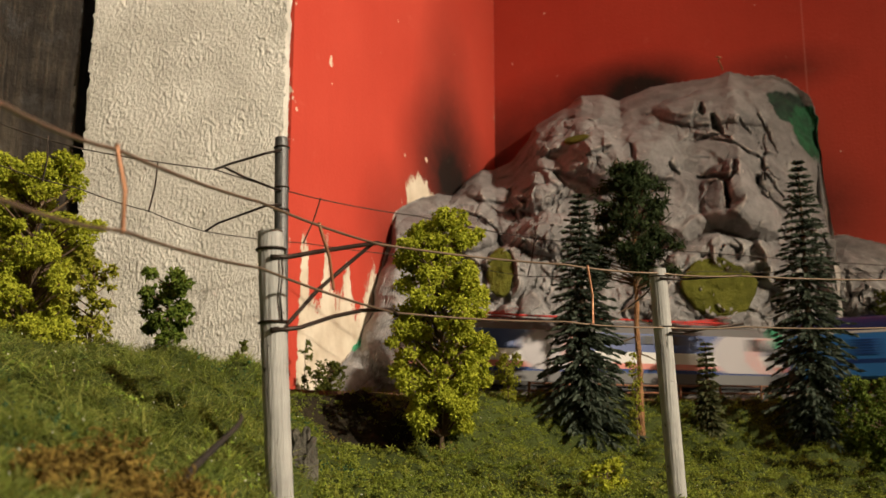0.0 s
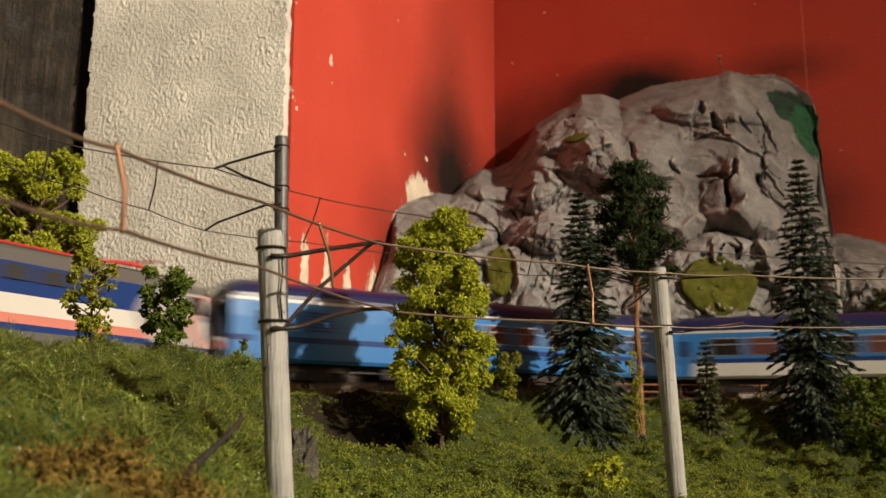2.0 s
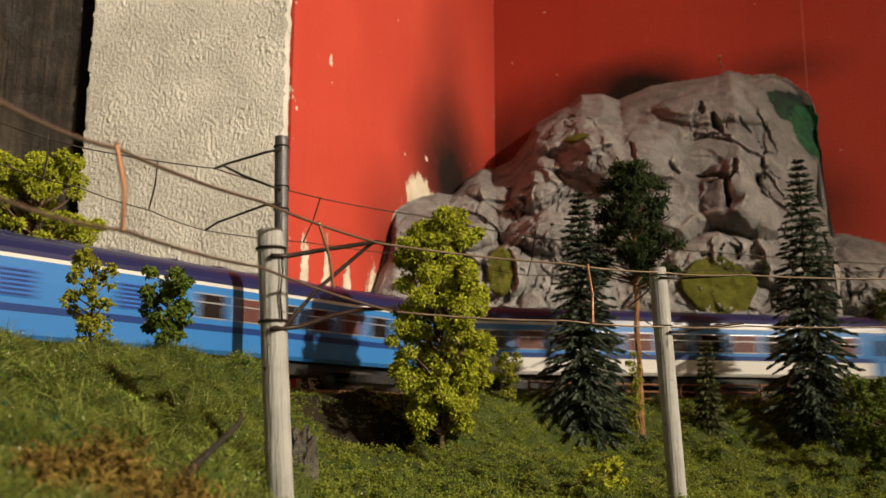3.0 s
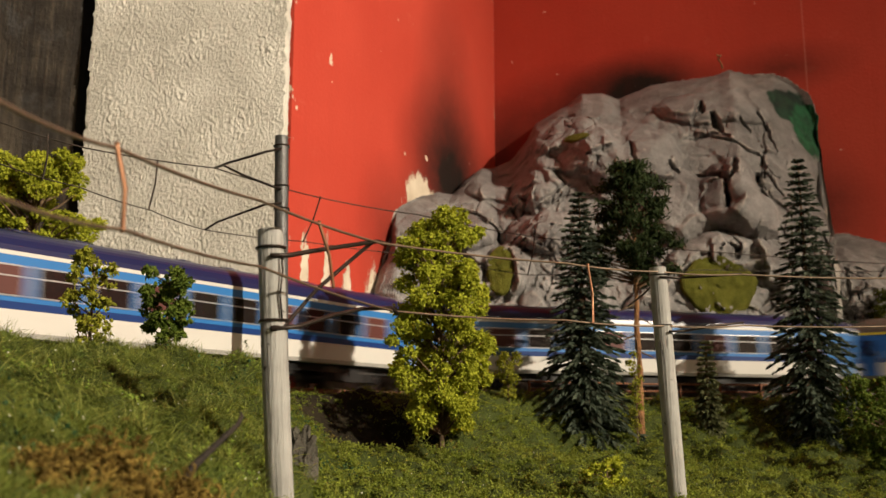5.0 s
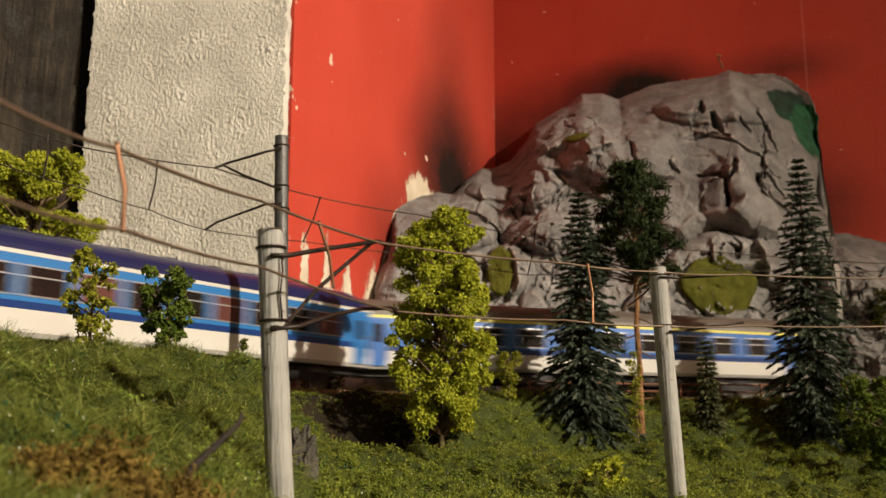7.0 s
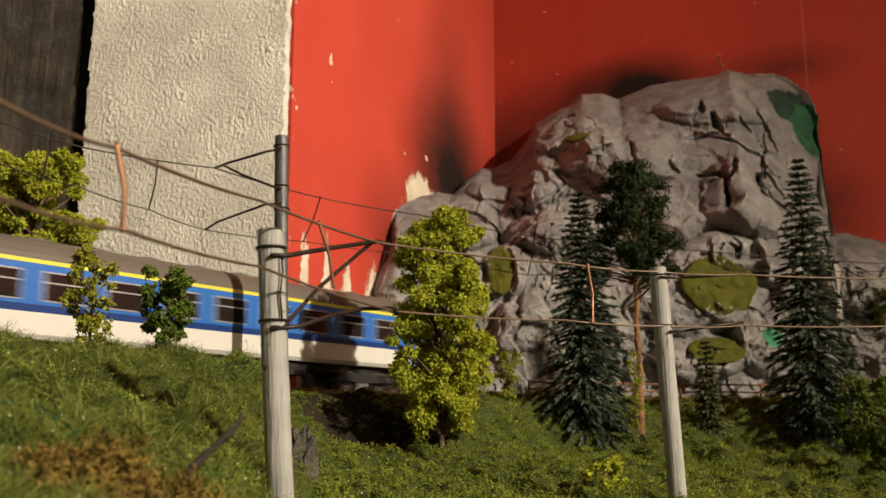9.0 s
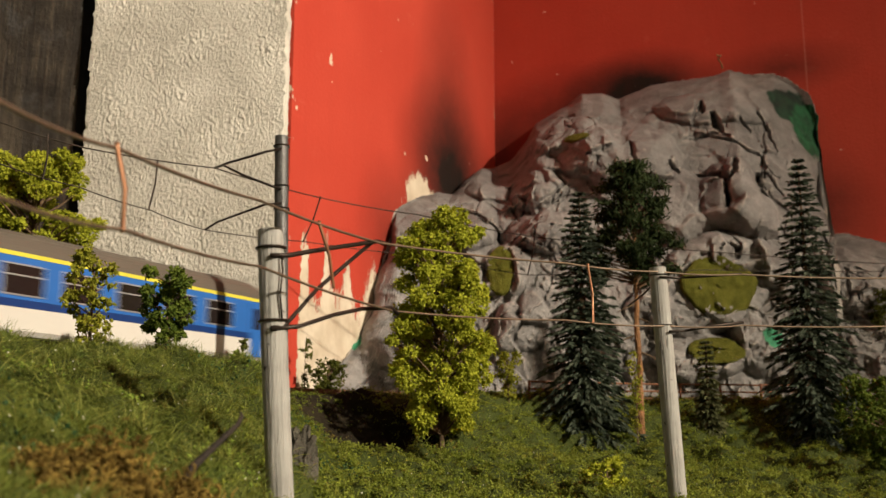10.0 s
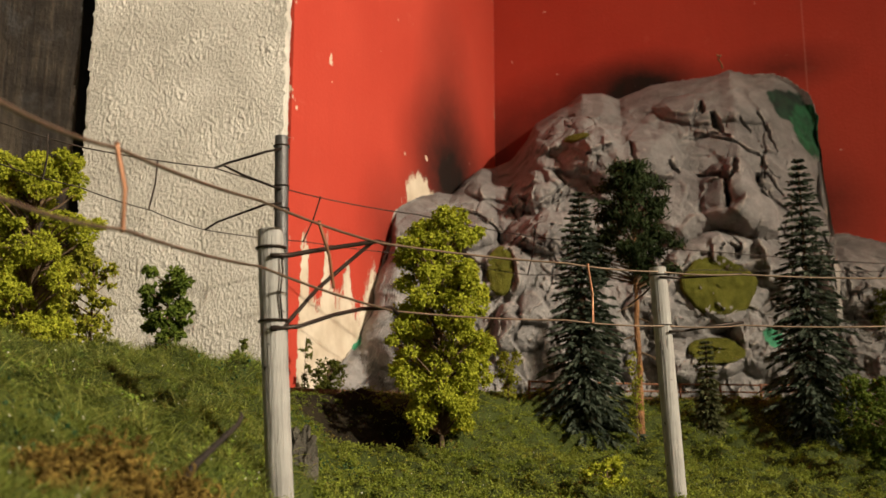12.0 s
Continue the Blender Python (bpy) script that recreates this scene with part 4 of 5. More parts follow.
# ---------------------------------------------------------------- plants
def foam_tree(name, foot, height, spread, trunk_r, material, clumps, per_clump, clump_r, label, category, seed, crown_low=0.22, top_power=0.5, crumb=(0.0005, 0.0011)):
    rng = np.random.RandomState(seed)
    t = thing(name, Matrix.Translation(foot), label, category)
    pts = [Vector((0.05 * spread * noise.noise(Vector((i, seed, 0))), 0.05 * spread * noise.noise(Vector((i, 0, seed))), height * 0.93 * i / 10)) for i in range(11)]
    part("trunk", tube(pts, [trunk_r * (1 - 0.085 * i) for i in range(11)], 9), BARK, t)
    centres, limbs = [], []
    for k in range(clumps):
        f = crown_low + (1 - crown_low) * (k + rng.uniform(0, 1)) / clumps
        env = spread * (math.sin(math.pi * min(1, 0.16 + 0.84 * (1 - f) ** top_power))) ** 0.6
        a = rng.uniform(0, 2 * math.pi)
        env *= 0.90 + 0.50 * noise.noise(Vector((f * 5 + seed, math.cos(a) * 1.1, math.sin(a) * 1.1)))
        r = env * math.sqrt(rng.uniform(0.08, 1))
        c = Vector((r * math.cos(a), r * math.sin(a), f * height))
        centres.append(c)
        base = Vector((0, 0, max(0.1, f - 0.13) * height))
        limbs.append(tube([base, base.lerp(c, 0.55) + Vector((0, 0, 0.02 * height * rng.uniform(-0.5, 0.5))), c], [trunk_r * 0.42, trunk_r * 0.3, trunk_r * 0.18], 5))
    part("branchwork", joined(limbs), BARK, t)
    cloud = []
    for c in centres:
        n = int(per_clump * rng.uniform(0.6, 1.3))
        d = rng.normal(size=(n, 3))
        d /= np.linalg.norm(d, axis=1, keepdims=True)
        rad = clump_r * rng.uniform(0.65, 1.25)
        cloud.append(np.array(c) + d * rad * rng.uniform(0.25, 1.0, (n, 1)) ** 0.5 * np.array([1, 1, 0.8]))
    cloud = np.concatenate(cloud)
    middles = np.repeat(np.array([tuple(c) for c in centres]), 1, axis=0)
    near = np.array([((middles - q) ** 2).sum(1).argmin() for q in cloud])
    out = cloud - middles[near]
    flakes = bristles(cloud, out / (np.linalg.norm(out, axis=1, keepdims=True) + 1e-6) + rng.normal(size=cloud.shape) * 0.8,
                      rng.uniform(0.8, 2.0, len(cloud)) * crumb[1], rng.uniform(0.35, 0.8, len(cloud)) * crumb[1], rng)
    lumps = crumbs(cloud[::2], crumb[0], crumb[1], rng)
    part("crown", (np.concatenate([lumps[0], flakes[0]]), [tuple(f) for f in lumps[1]] + [tuple(f) for f in flakes[1] + len(lumps[0])]), material, t)
    return t


def spruce(foot, height, spread, label, seed, material=None, whorls=34):
    rng = np.random.RandomState(seed)
    t = thing("spruce_tree", Matrix.Translation(foot), label, "tree", "spruces")
    part("trunk", tube([Vector((0, 0, height * i / 8)) for i in range(9)], [0.0022 * (1 - 0.11 * i) for i in range(9)], 8), BARK, t)
    starts, ways, lens, wids = [], [], [], []
    for w in range(whorls):
        f = 0.03 + 0.97 * (w / (whorls - 1)) ** 0.92
        reach = spread * (1 - f) ** 0.72 * rng.uniform(0.82, 1.12) + 0.0015
        count = int(9 + 9 * (1 - f))
        for b in range(count):
            a = 2 * math.pi * (b + rng.uniform(-0.35, 0.35)) / count + w * 0.7
            droop = rng.uniform(-0.80, -0.15) * (1 - 0.75 * f) + 0.35 * f
            d = np.array([math.cos(a), math.sin(a), droop])
            length = reach * rng.uniform(0.75, 1.15)
            n = max(5, int(length * 800))
            for k in range(n):
                g = (k + 0.5) / n
                p = np.array([0, 0, f * height]) + d * length * g + np.array([0, 0, -0.10 * length * g * g])
                for side in (-1, 1):
                    out = np.array([-math.sin(a), math.cos(a), 0]) * side
                    way = d * 0.9 + out * rng.uniform(0.25, 0.7) + np.array([0, 0, rng.uniform(-0.35, 0.15)])
                    starts.append(p)
                    ways.append(way)
                    lens.append(rng.uniform(0.003, 0.0056) * (0.55 + 0.45 * (1 - f)))
                    wids.append(rng.uniform(0.0008, 0.0014))
    part("crown", bristles(starts, ways, lens, wids, rng), material or NEEDLE, t)
    return t


def pine(foot, height, label, seed):
    rng = np.random.RandomState(seed)
    t = thing("pine_tree", Matrix.Translation(foot), label, "tree")
    pts = [Vector((0.0012 * noise.noise(Vector((i * 0.5, 2, 0))), 0, height * 0.94 * i / 12)) for i in range(13)]
    part("trunk", tube(pts, [0.0021 * (1 - 0.06 * i) for i in range(13)], 9), PINE_BARK, t)
    starts, ways, lens, wids, limbs = [], [], [], [], []
    for k in range(105):
        f = 0.56 + 0.43 * rng.uniform() ** 1.1
        env = 0.0240 * (1 - 0.50 * max(0.0, (f - 0.68) / 0.31) ** 0.8)
        a, r = rng.uniform(0, 6.283), env * math.sqrt(rng.uniform(0.05, 1))
        c = np.array([r * math.cos(a), r * math.sin(a), f * height])
        base = Vector((0, 0, (f - 0.05) * height))
        limbs.append(tube([base, Vector(c)], [0.0007, 0.0003], 5))
        for _ in range(95):
            d = rng.normal(size=3) + np.array([0, 0, 0.35])
            starts.append(c + rng.normal(size=3) * np.array([0.0024, 0.0024, 0.0013]))
            ways.append(d)
            lens.append(rng.uniform(0.002, 0.0042))
            wids.append(rng.uniform(0.0005, 0.0009))
    for f, a in ((0.30, 0.3), (0.36, 2.9), (0.42, 5.4), (0.47, 3.5)):
        b = Vector((0, 0, f * height))
        limbs.append(tube([b, b + Vector((math.cos(a) * 0.006, math.sin(a) * 0.004, -0.002)), b + Vector((math.cos(a) * 0.011, math.sin(a) * 0.006, -0.0045))], [0.0005, 0.0004, 0.0002], 5))
    part("branchwork", joined(limbs), BARK, t)
    part("crown", bristles(starts, ways, lens, wids, rng), NEEDLE_PINE, t)
    return t


def rooted(x, y, sink=0.001):
    return (x, y, ground_at(x, y) - sink)


def planted(make, x, y, top, *args, **kw):
    foot = rooted(x, y)
    return make(foot, top - foot[2], *args, **kw)


def foam(name, x, y, top, *args, **kw):
    foot = rooted(x, y)
    return foam_tree(name, foot, top - foot[2], *args, **kw)


foam("broadleaf_tree", -0.0005, 0.402, 1.0894, 0.0222, 0.0013, LEAF_YELLOW, 210, 170, 0.0040, "tall yellow-green foam broadleaf tree on the embankment", "tree", 4, 0.12, 1.25, (0.0004, 0.0010))
foam("broadleaf_tree", -0.1740, 0.40, 1.1140, 0.029, 0.0016, LEAF_YELLOW, 230, 170, 0.0044, "bushy yellow-green broadleaf tree behind the track", "tree", 9, 0.08, 1.0, (0.0004, 0.0010))
foam("sapling", -0.1000, 0.272, 1.0503, 0.0078, 0.0006, LEAF_OLIVE, 30, 44, 0.0021, "thin straggly olive-green sapling in the grass", "tree", 21, 0.12, 0.9, (0.0004, 0.0009))
foam("sapling", -0.0879, 0.305, 1.0495, 0.0100, 0.0009, LEAF_GREEN, 26, 90, 0.0027, "small dark green leafy sapling in the grass", "tree", 12, 0.18, 0.85, (0.0004, 0.0010))
planted(spruce, 0.0697, 0.478, 1.1178, 0.0225, "dark blue-green spruce with drooping branches on the slope", 4)
planted(spruce, 0.1931, 0.505, 1.1431, 0.0245, "tall dark spruce with wide lower branches on the slope", 6)
planted(spruce, 0.1365, 0.50, 1.0440, 0.0052, "small dull grey-green young spruce by the railing", 9, LEAF_GREY, 18)
planted(pine, 0.0995, 0.49, 1.1390, "pine with a bare orange trunk and dark crown", 5)
foam("sapling", 0.0317, 0.47, 1.0364, 0.0065, 0.0006, LEAF_OLIVE, 26, 36, 0.0024, "small yellow-green sapling beside the track", "tree", 31, 0.15, 0.6, (0.0004, 0.0009))
foam("sapling", 0.0945, 0.475, 1.0368, 0.0045, 0.0005, LEAF_OLIVE, 18, 30, 0.0022, "small yellow-green climbing plant at the pine's foot", "plant", 33, 0.1, 0.6, (0.0004, 0.0009))
foam("bush", -0.0595, 0.50, 1.0344, 0.011, 0.0006, LEAF_DULL, 26, 50, 0.0030, "low dark green bush at the wall's foot", "bush", 41, 0.1, 0.5)
foam("bush", 0.2002, 0.46, 1.0231, 0.016, 0.0008, LEAF_GREEN, 60, 70, 0.0036, "rounded green foam bush on the slope", "bush", 43, 0.05, 0.5)
foam("bush", 0.0558, 0.335, 0.9895, 0.0085, 0.0005, LEAF_YELLOW, 14, 40, 0.0018, "small yellow flowering tuft in the turf", "bush", 44, 0.1, 0.5)
foam("bush", 0.1881, 0.42, 1.0094, 0.011, 0.0006, LEAF_GREEN, 40, 60, 0.0034, "rounded green foam bush on the slope", "bush", 46, 0.05, 0.5)
foam("bush", -0.0712, 0.498, 1.0482, 0.0035, 0.0004, LEAF_DULL, 9, 20, 0.0018, "thin dark weed against the peeling wall", "plant", 47, 0.1, 0.5)
foam("bush", -0.0831, 0.40, 1.0373, 0.006, 0.0004, LEAF_DULL, 10, 24, 0.0018, "low dry weed behind the track", "plant", 48, 0.1, 0.5)


def lichen(x, y, width, top, count, seed):
    """A low cushion of curly lichen strands."""
    rng = np.random.RandomState(seed)
    foot = rooted(x, y)
    height = max(0.003, top - foot[2])
    t = thing("lichen_bush", Matrix.Translation(foot), "rust-brown curly lichen bush low in the grass", "bush", "lichen bushes")
    knots = rng.normal(size=(26, 3)) * np.array([width * 0.45, width * 0.35, height * 0.28]) + np.array([0, 0, height * 0.45])
    dome = np.clip(1 - (knots[:, 0] / width) ** 2 - (knots[:, 1] / width) ** 2, 0.05, 1)
    knots[:, 2] = height * dome * rng.uniform(0.2, 1.0, 26)
    strands = []
    for k in range(count):
        p = Vector(knots[rng.randint(0, 26)]) + Vector(rng.normal(size=3)) * height * 0.13
        way, turn = Vector(rng.normal(size=3)).normalized(), Vector(rng.normal(size=3))
        line = [p]
        for _ in range(5):
            way = (way + way.cross(turn) * 0.6 + Vector(rng.normal(size=3)) * 0.25).normalized()
            line.append(line[-1] + way * rng.uniform(0.0004, 0.0008))
        strands.append(tube(line, [0.00020, 0.00019, 0.00017, 0.00014, 0.00011, 0.00006], 4, False))
    part("strand_mass", joined(strands), MOSS_BROWN, t)
    k = knots[rng.randint(0, 26, count)] + rng.normal(size=(count, 3)) * height * 0.10
    part("cushion", crumbs(k, 0.0002, 0.0006, rng), MOSS_BROWN, t)


lichen(-0.0530, 0.141, 0.0115, 0.9975, 2600, 3)
lichen(-0.0480, 0.144, 0.0035, 0.9995, 420, 6)
lichen(-0.0440, 0.140, 0.0050, 0.9930, 700, 4)
lichen(-0.0370, 0.145, 0.0065, 0.9918, 700, 5)
foam_tree("bush", drawn_in(rock_point(0.325, 1.0667)), 0.026, 0.009, 0.0006, LEAF_DULL, 24, 50, 0.0030, "round olive bush growing on the rock", "bush", 52, 0.05, 0.5)

rock_patch("moss_patch", 0.1845, 1.0941, 0.0285, 0.0205, MOSS_FELT, "large oval patch of olive moss felt on the rock", "moss", 0.0010, 0.0007, 2)
rock_patch("moss_patch", 0.0375, 1.1035, 0.0130, 0.0175, MOSS_FELT, "upright oval patch of olive moss felt on the rock", "moss", 0.0010, 0.0007, 3)
rock_patch("moss_patch", 0.1777, 1.0504, 0.0215, 0.0100, MOSS_FELT, "small oval patch of olive moss felt low on the rock", "moss", 0.0010, 0.0007, 4)
rock_patch("moss_patch", 0.0984, 1.2103, 0.0115, 0.0042, MOSS_FELT, "narrow strip of yellow-green moss on the rock", "moss", 0.0020, 0.0003, 5)


nail = part("bent_wire_end", tube([(0.2217, 0.7220, 1.2806), (0.2200, 0.7200, 1.2845), (0.2167, 0.7160, 1.2867), (0.2185, 0.7140, 1.2882), (0.2143, 0.7120, 1.2879)], 0.0007, 6), PINE_BARK, None, "short bent brown wire end on top of the rock", True)
tagged(nail, category="wire")


def stone_face():
    """A bit of dark stone standing out of the slope beside the near mast."""
    rng = np.random.RandomState(5)
    bm = bmesh.new()
    bmesh.ops.create_icosphere(bm, subdivisions=4, radius=1.0)
    for v in bm.verts:
        k = 1 + facets(v.co + Vector((4, 4, 4)), 2.6) * 0.42 + facets(v.co, 6.0) * 0.14 + noise.noise(v.co * 9) * 0.09
        v.co = Vector((v.co.x * 0.0050, v.co.y * 0.0070, v.co.z * 0.0150)) * k
    ob = part("stone", bm, STONE_DARK, None, "dark grey craggy stone set in the slope")
    ob.matrix_world = pose(-0.0352, 0.235, 0.9850, 0, 4, 20)
    tagged(ob, category="stone")


stone_face()
twig = part("twig", tube([(-0.0400, 0.1500, 0.9913), (-0.0383, 0.1520, 0.9946), (-0.0359, 0.1560, 0.9977), (-0.0337, 0.1600, 1.0007), (-0.0332, 0.1610, 1.0020), (-0.0336, 0.1610, 1.0028)], [0.00090, 0.00070, 0.00055, 0.00046, 0.00040, 0.00030], 7), TWIG_BARK, None, "bent dry brown twig stuck in the grass", True)
tagged(twig, category="twig")


def turf():
    rng = np.random.RandomState(77)
    n = 620000
    y = 0.10 + 0.50 * rng.uniform(size=n) ** 1.2
    x = y * rng.uniform(-0.50, 0.50, n)
    d, s = track_distance(x, y)
    hollow = ((x + 0.031) / 0.028) ** 2 + ((y - 0.399) / 0.027) ** 2
    keep = (d > 0.028) & (d < 0.36) & (hollow > rng.uniform(0.3, 1.2, n))
    x, y, d, s = x[keep], y[keep], d[keep], s[keep]
    z = ground_height(x, y)
    left = 1 - smooth_step(-0.012, 0.012, x + 0.0690 - (0.40 - y) * 0.19 + 0.008 * rng.normal(size=len(s)))
    grassy = rng.uniform(size=len(x)) < 0.16 + 0.84 * left
    p = np.stack([x, y, z], 1)

    def lay(points, scale):
        """Which way the fibres lie: alike within a tuft."""
        return np.array([tuple(noise.noise_vector(Vector(q) * scale)) for q in points])

    def stuff(name, data, material, label, category):
        tagged(part(name, data, material, None, label), category=category, kind="stuff")

    g = p[grassy]
    g = g[rng.permutation(len(g))[:200000]]
    ways = rng.normal(size=(len(g), 3)) * np.array([0.8, 0.8, 0.4]) + lay(g, 160) * 1.1 + np.array([0, 0, 0.55])
    stuff("grass", bristles(g - np.array([0, 0, 0.0005]), ways, rng.uniform(0.0016, 0.0048, len(g)), rng.uniform(0.00008, 0.00018, len(g)), rng), GRASS, "green static grass fibres in tufts on the embankment", "grass")
    long = p[grassy][rng.permutation(int(grassy.sum()))[:26000]]
    ways = rng.normal(size=(len(long), 3)) * np.array([1.0, 1.0, 0.45]) + lay(long, 60) * 1.5 + np.array([0, 0, 0.6])
    stuff("pale_grass", bristles(long, ways, rng.uniform(0.003, 0.0075, len(long)), rng.uniform(0.00006, 0.00013, len(long)), rng), GRASS_PALE, "long pale yellow-green grass fibres on the embankment", "grass")

    # Foam turf: small springy tufts with gaps between them.
    hearts = p[~grassy]
    hearts = hearts[rng.permutation(len(hearts))[:10500]]
    size = rng.uniform(0.0014, 0.0034, len(hearts)) * (0.75 + 0.25 * (hearts[:, 1] / 0.4))
    def spread(count, reach):
        k = np.repeat(np.arange(len(hearts)), count)
        way = rng.normal(size=(len(k), 3))
        way[:, 2] = np.abs(way[:, 2]) * 0.9
        way /= np.linalg.norm(way, axis=1, keepdims=True)
        return k, way, hearts[k] + way * (size[k] * rng.uniform(0.1, reach, len(k)))[:, None]
    k, way, at = spread(14, 0.85)
    stuff("turf_fuzz", bristles(at, way + rng.normal(size=way.shape) * 0.5, rng.uniform(0.25, 0.60, len(k)) * size[k], rng.uniform(0.00018, 0.00040, len(k)), rng), TURF, "springy green fibres of the turf on the slope", "turf")
    k, way, at = spread(9, 1.0)
    stuff("turf_clumps", crumbs(at, 0.00022, 0.00055, rng), TURF, "green foam turf tufts on the slope", "turf")
    floor = p[~grassy][rng.permutation(int((~grassy).sum()))[:40000]]
    stuff("turf_crumbs", crumbs(floor, 0.0002, 0.0006, rng), TURF, "fine green crumbs between the turf tufts", "turf")

    # Loose patches of brighter, bluer and dry flock, thickest at their middles.
    for name, material, label, spots, count in (
            ("bright_flock", LEAF_BRIGHT, "bright green flock scattered in the grass", ((-0.041, 0.200), (-0.092, 0.217), (-0.034, 0.152), (-0.072, 0.221), (-0.061, 0.31)), 130),
            ("mint_flock", LEAF_MINT, "blue-green flock scattered in the grass", ((-0.063, 0.290), (-0.066, 0.161), (-0.077, 0.176), (-0.034, 0.30), (-0.026, 0.31), (-0.055, 0.36)), 90),
            ("dry_flock", TURF_RUST, "dry brown flock scattered in the turf", ((-0.016, 0.385), (0.006, 0.392), (0.050, 0.340), (-0.052, 0.385), (-0.045, 0.17)), 120)):
        cloud = []
        for cx, cy in spots:
            r = cy * 0.022
            q = rng.standard_t(3, size=(count, 2)) * r * np.array([1.0, 0.8]) + np.array([cx, cy])
            q = q[(q[:, 1] > 0.12) & (q[:, 1] < 0.42) & (np.abs(q[:, 0]) < 0.12)]
            h = ground_height(q[:, 0], q[:, 1])
            cloud.append(np.column_stack([q, h + rng.uniform(0.0, 0.0030, len(q))]))
        stuff(name, crumbs(np.concatenate(cloud), 0.0002, 0.0006, rng), material, label, "flock")
    # Pale crumbs added as painted glints among the fibres.
    pick = np.concatenate([p[rng.permutation(len(p))[:260]], p[grassy][rng.permutation(int(grassy.sum()))[:420]]])
    pick[:, 2] += rng.uniform(0.0008, 0.0028, len(pick))
    stuff("glue_specks", crumbs(pick, 0.00010, 0.00028, rng), GLINT, "pale shiny specks standing in for glints in the grass", "glue")


turf()


# ---------------------------------------------------------------- the train
# Cars run along -x in their own space; the visible side looks to +y. Height is from the rail.
def strip(section, x0, x1, n=1):
    """A shell of the given (y, z) section from x0 to x1, both sides of the car, closed between them."""
    full = [(y, z) for y, z in section] + [(-y, z) for y, z in reversed(section)]
    k = len(full)
    verts, faces = [], []
    for i in range(n + 1):
        x = x0 + (x1 - x0) * i / n
        verts += [(x, y, z) for y, z in full]
    for i in range(n):
        for j in range(k):
            a, b = i * k + j, i * k + (j + 1) % k
            faces.append((a, a + k, b + k, b))
    faces += [tuple(range(k)), tuple(reversed(range(n * k, n * k + k)))]
    return verts, faces


AXLES = []


def bogie(parent, x):
    b = part("bogie", joined([block_data((x - 0.017, sy - 0.001, 0.0035), (x + 0.017, sy + 0.001, 0.0075)) for sy in (-0.0115, 0.0115)] + [block_data((x - 0.006, -0.012, 0.004), (x + 0.006, 0.012, 0.0095))]), BLACK_PLASTIC, parent)
    for dx in (-0.0125, 0.0125):
        w = part("wheelset", joined([tube([(0, sy - 0.0012, 0), (0, sy + 0.0012, 0)], [0.0053, 0.0053], 18) for sy in (-0.0085, 0.0085)] + [tube([(0, -0.0085, 0), (0, 0.0085, 0)], 0.0011, 8)]), STEEL, b)
        w.matrix_basis = pose(x + dx, 0, 0.0053)
        AXLES.append((w, x + dx))
        for s in (-1, 1):
            part("axle_box", joined([block_data((x + dx - 0.0022, s * 0.0130 - 0.0012, 0.0038), (x + dx + 0.0022, s * 0.0130 + 0.0012, 0.0072))]), BLACK_PLASTIC, b)


HALF = 0.0162
COACH = 0.2866


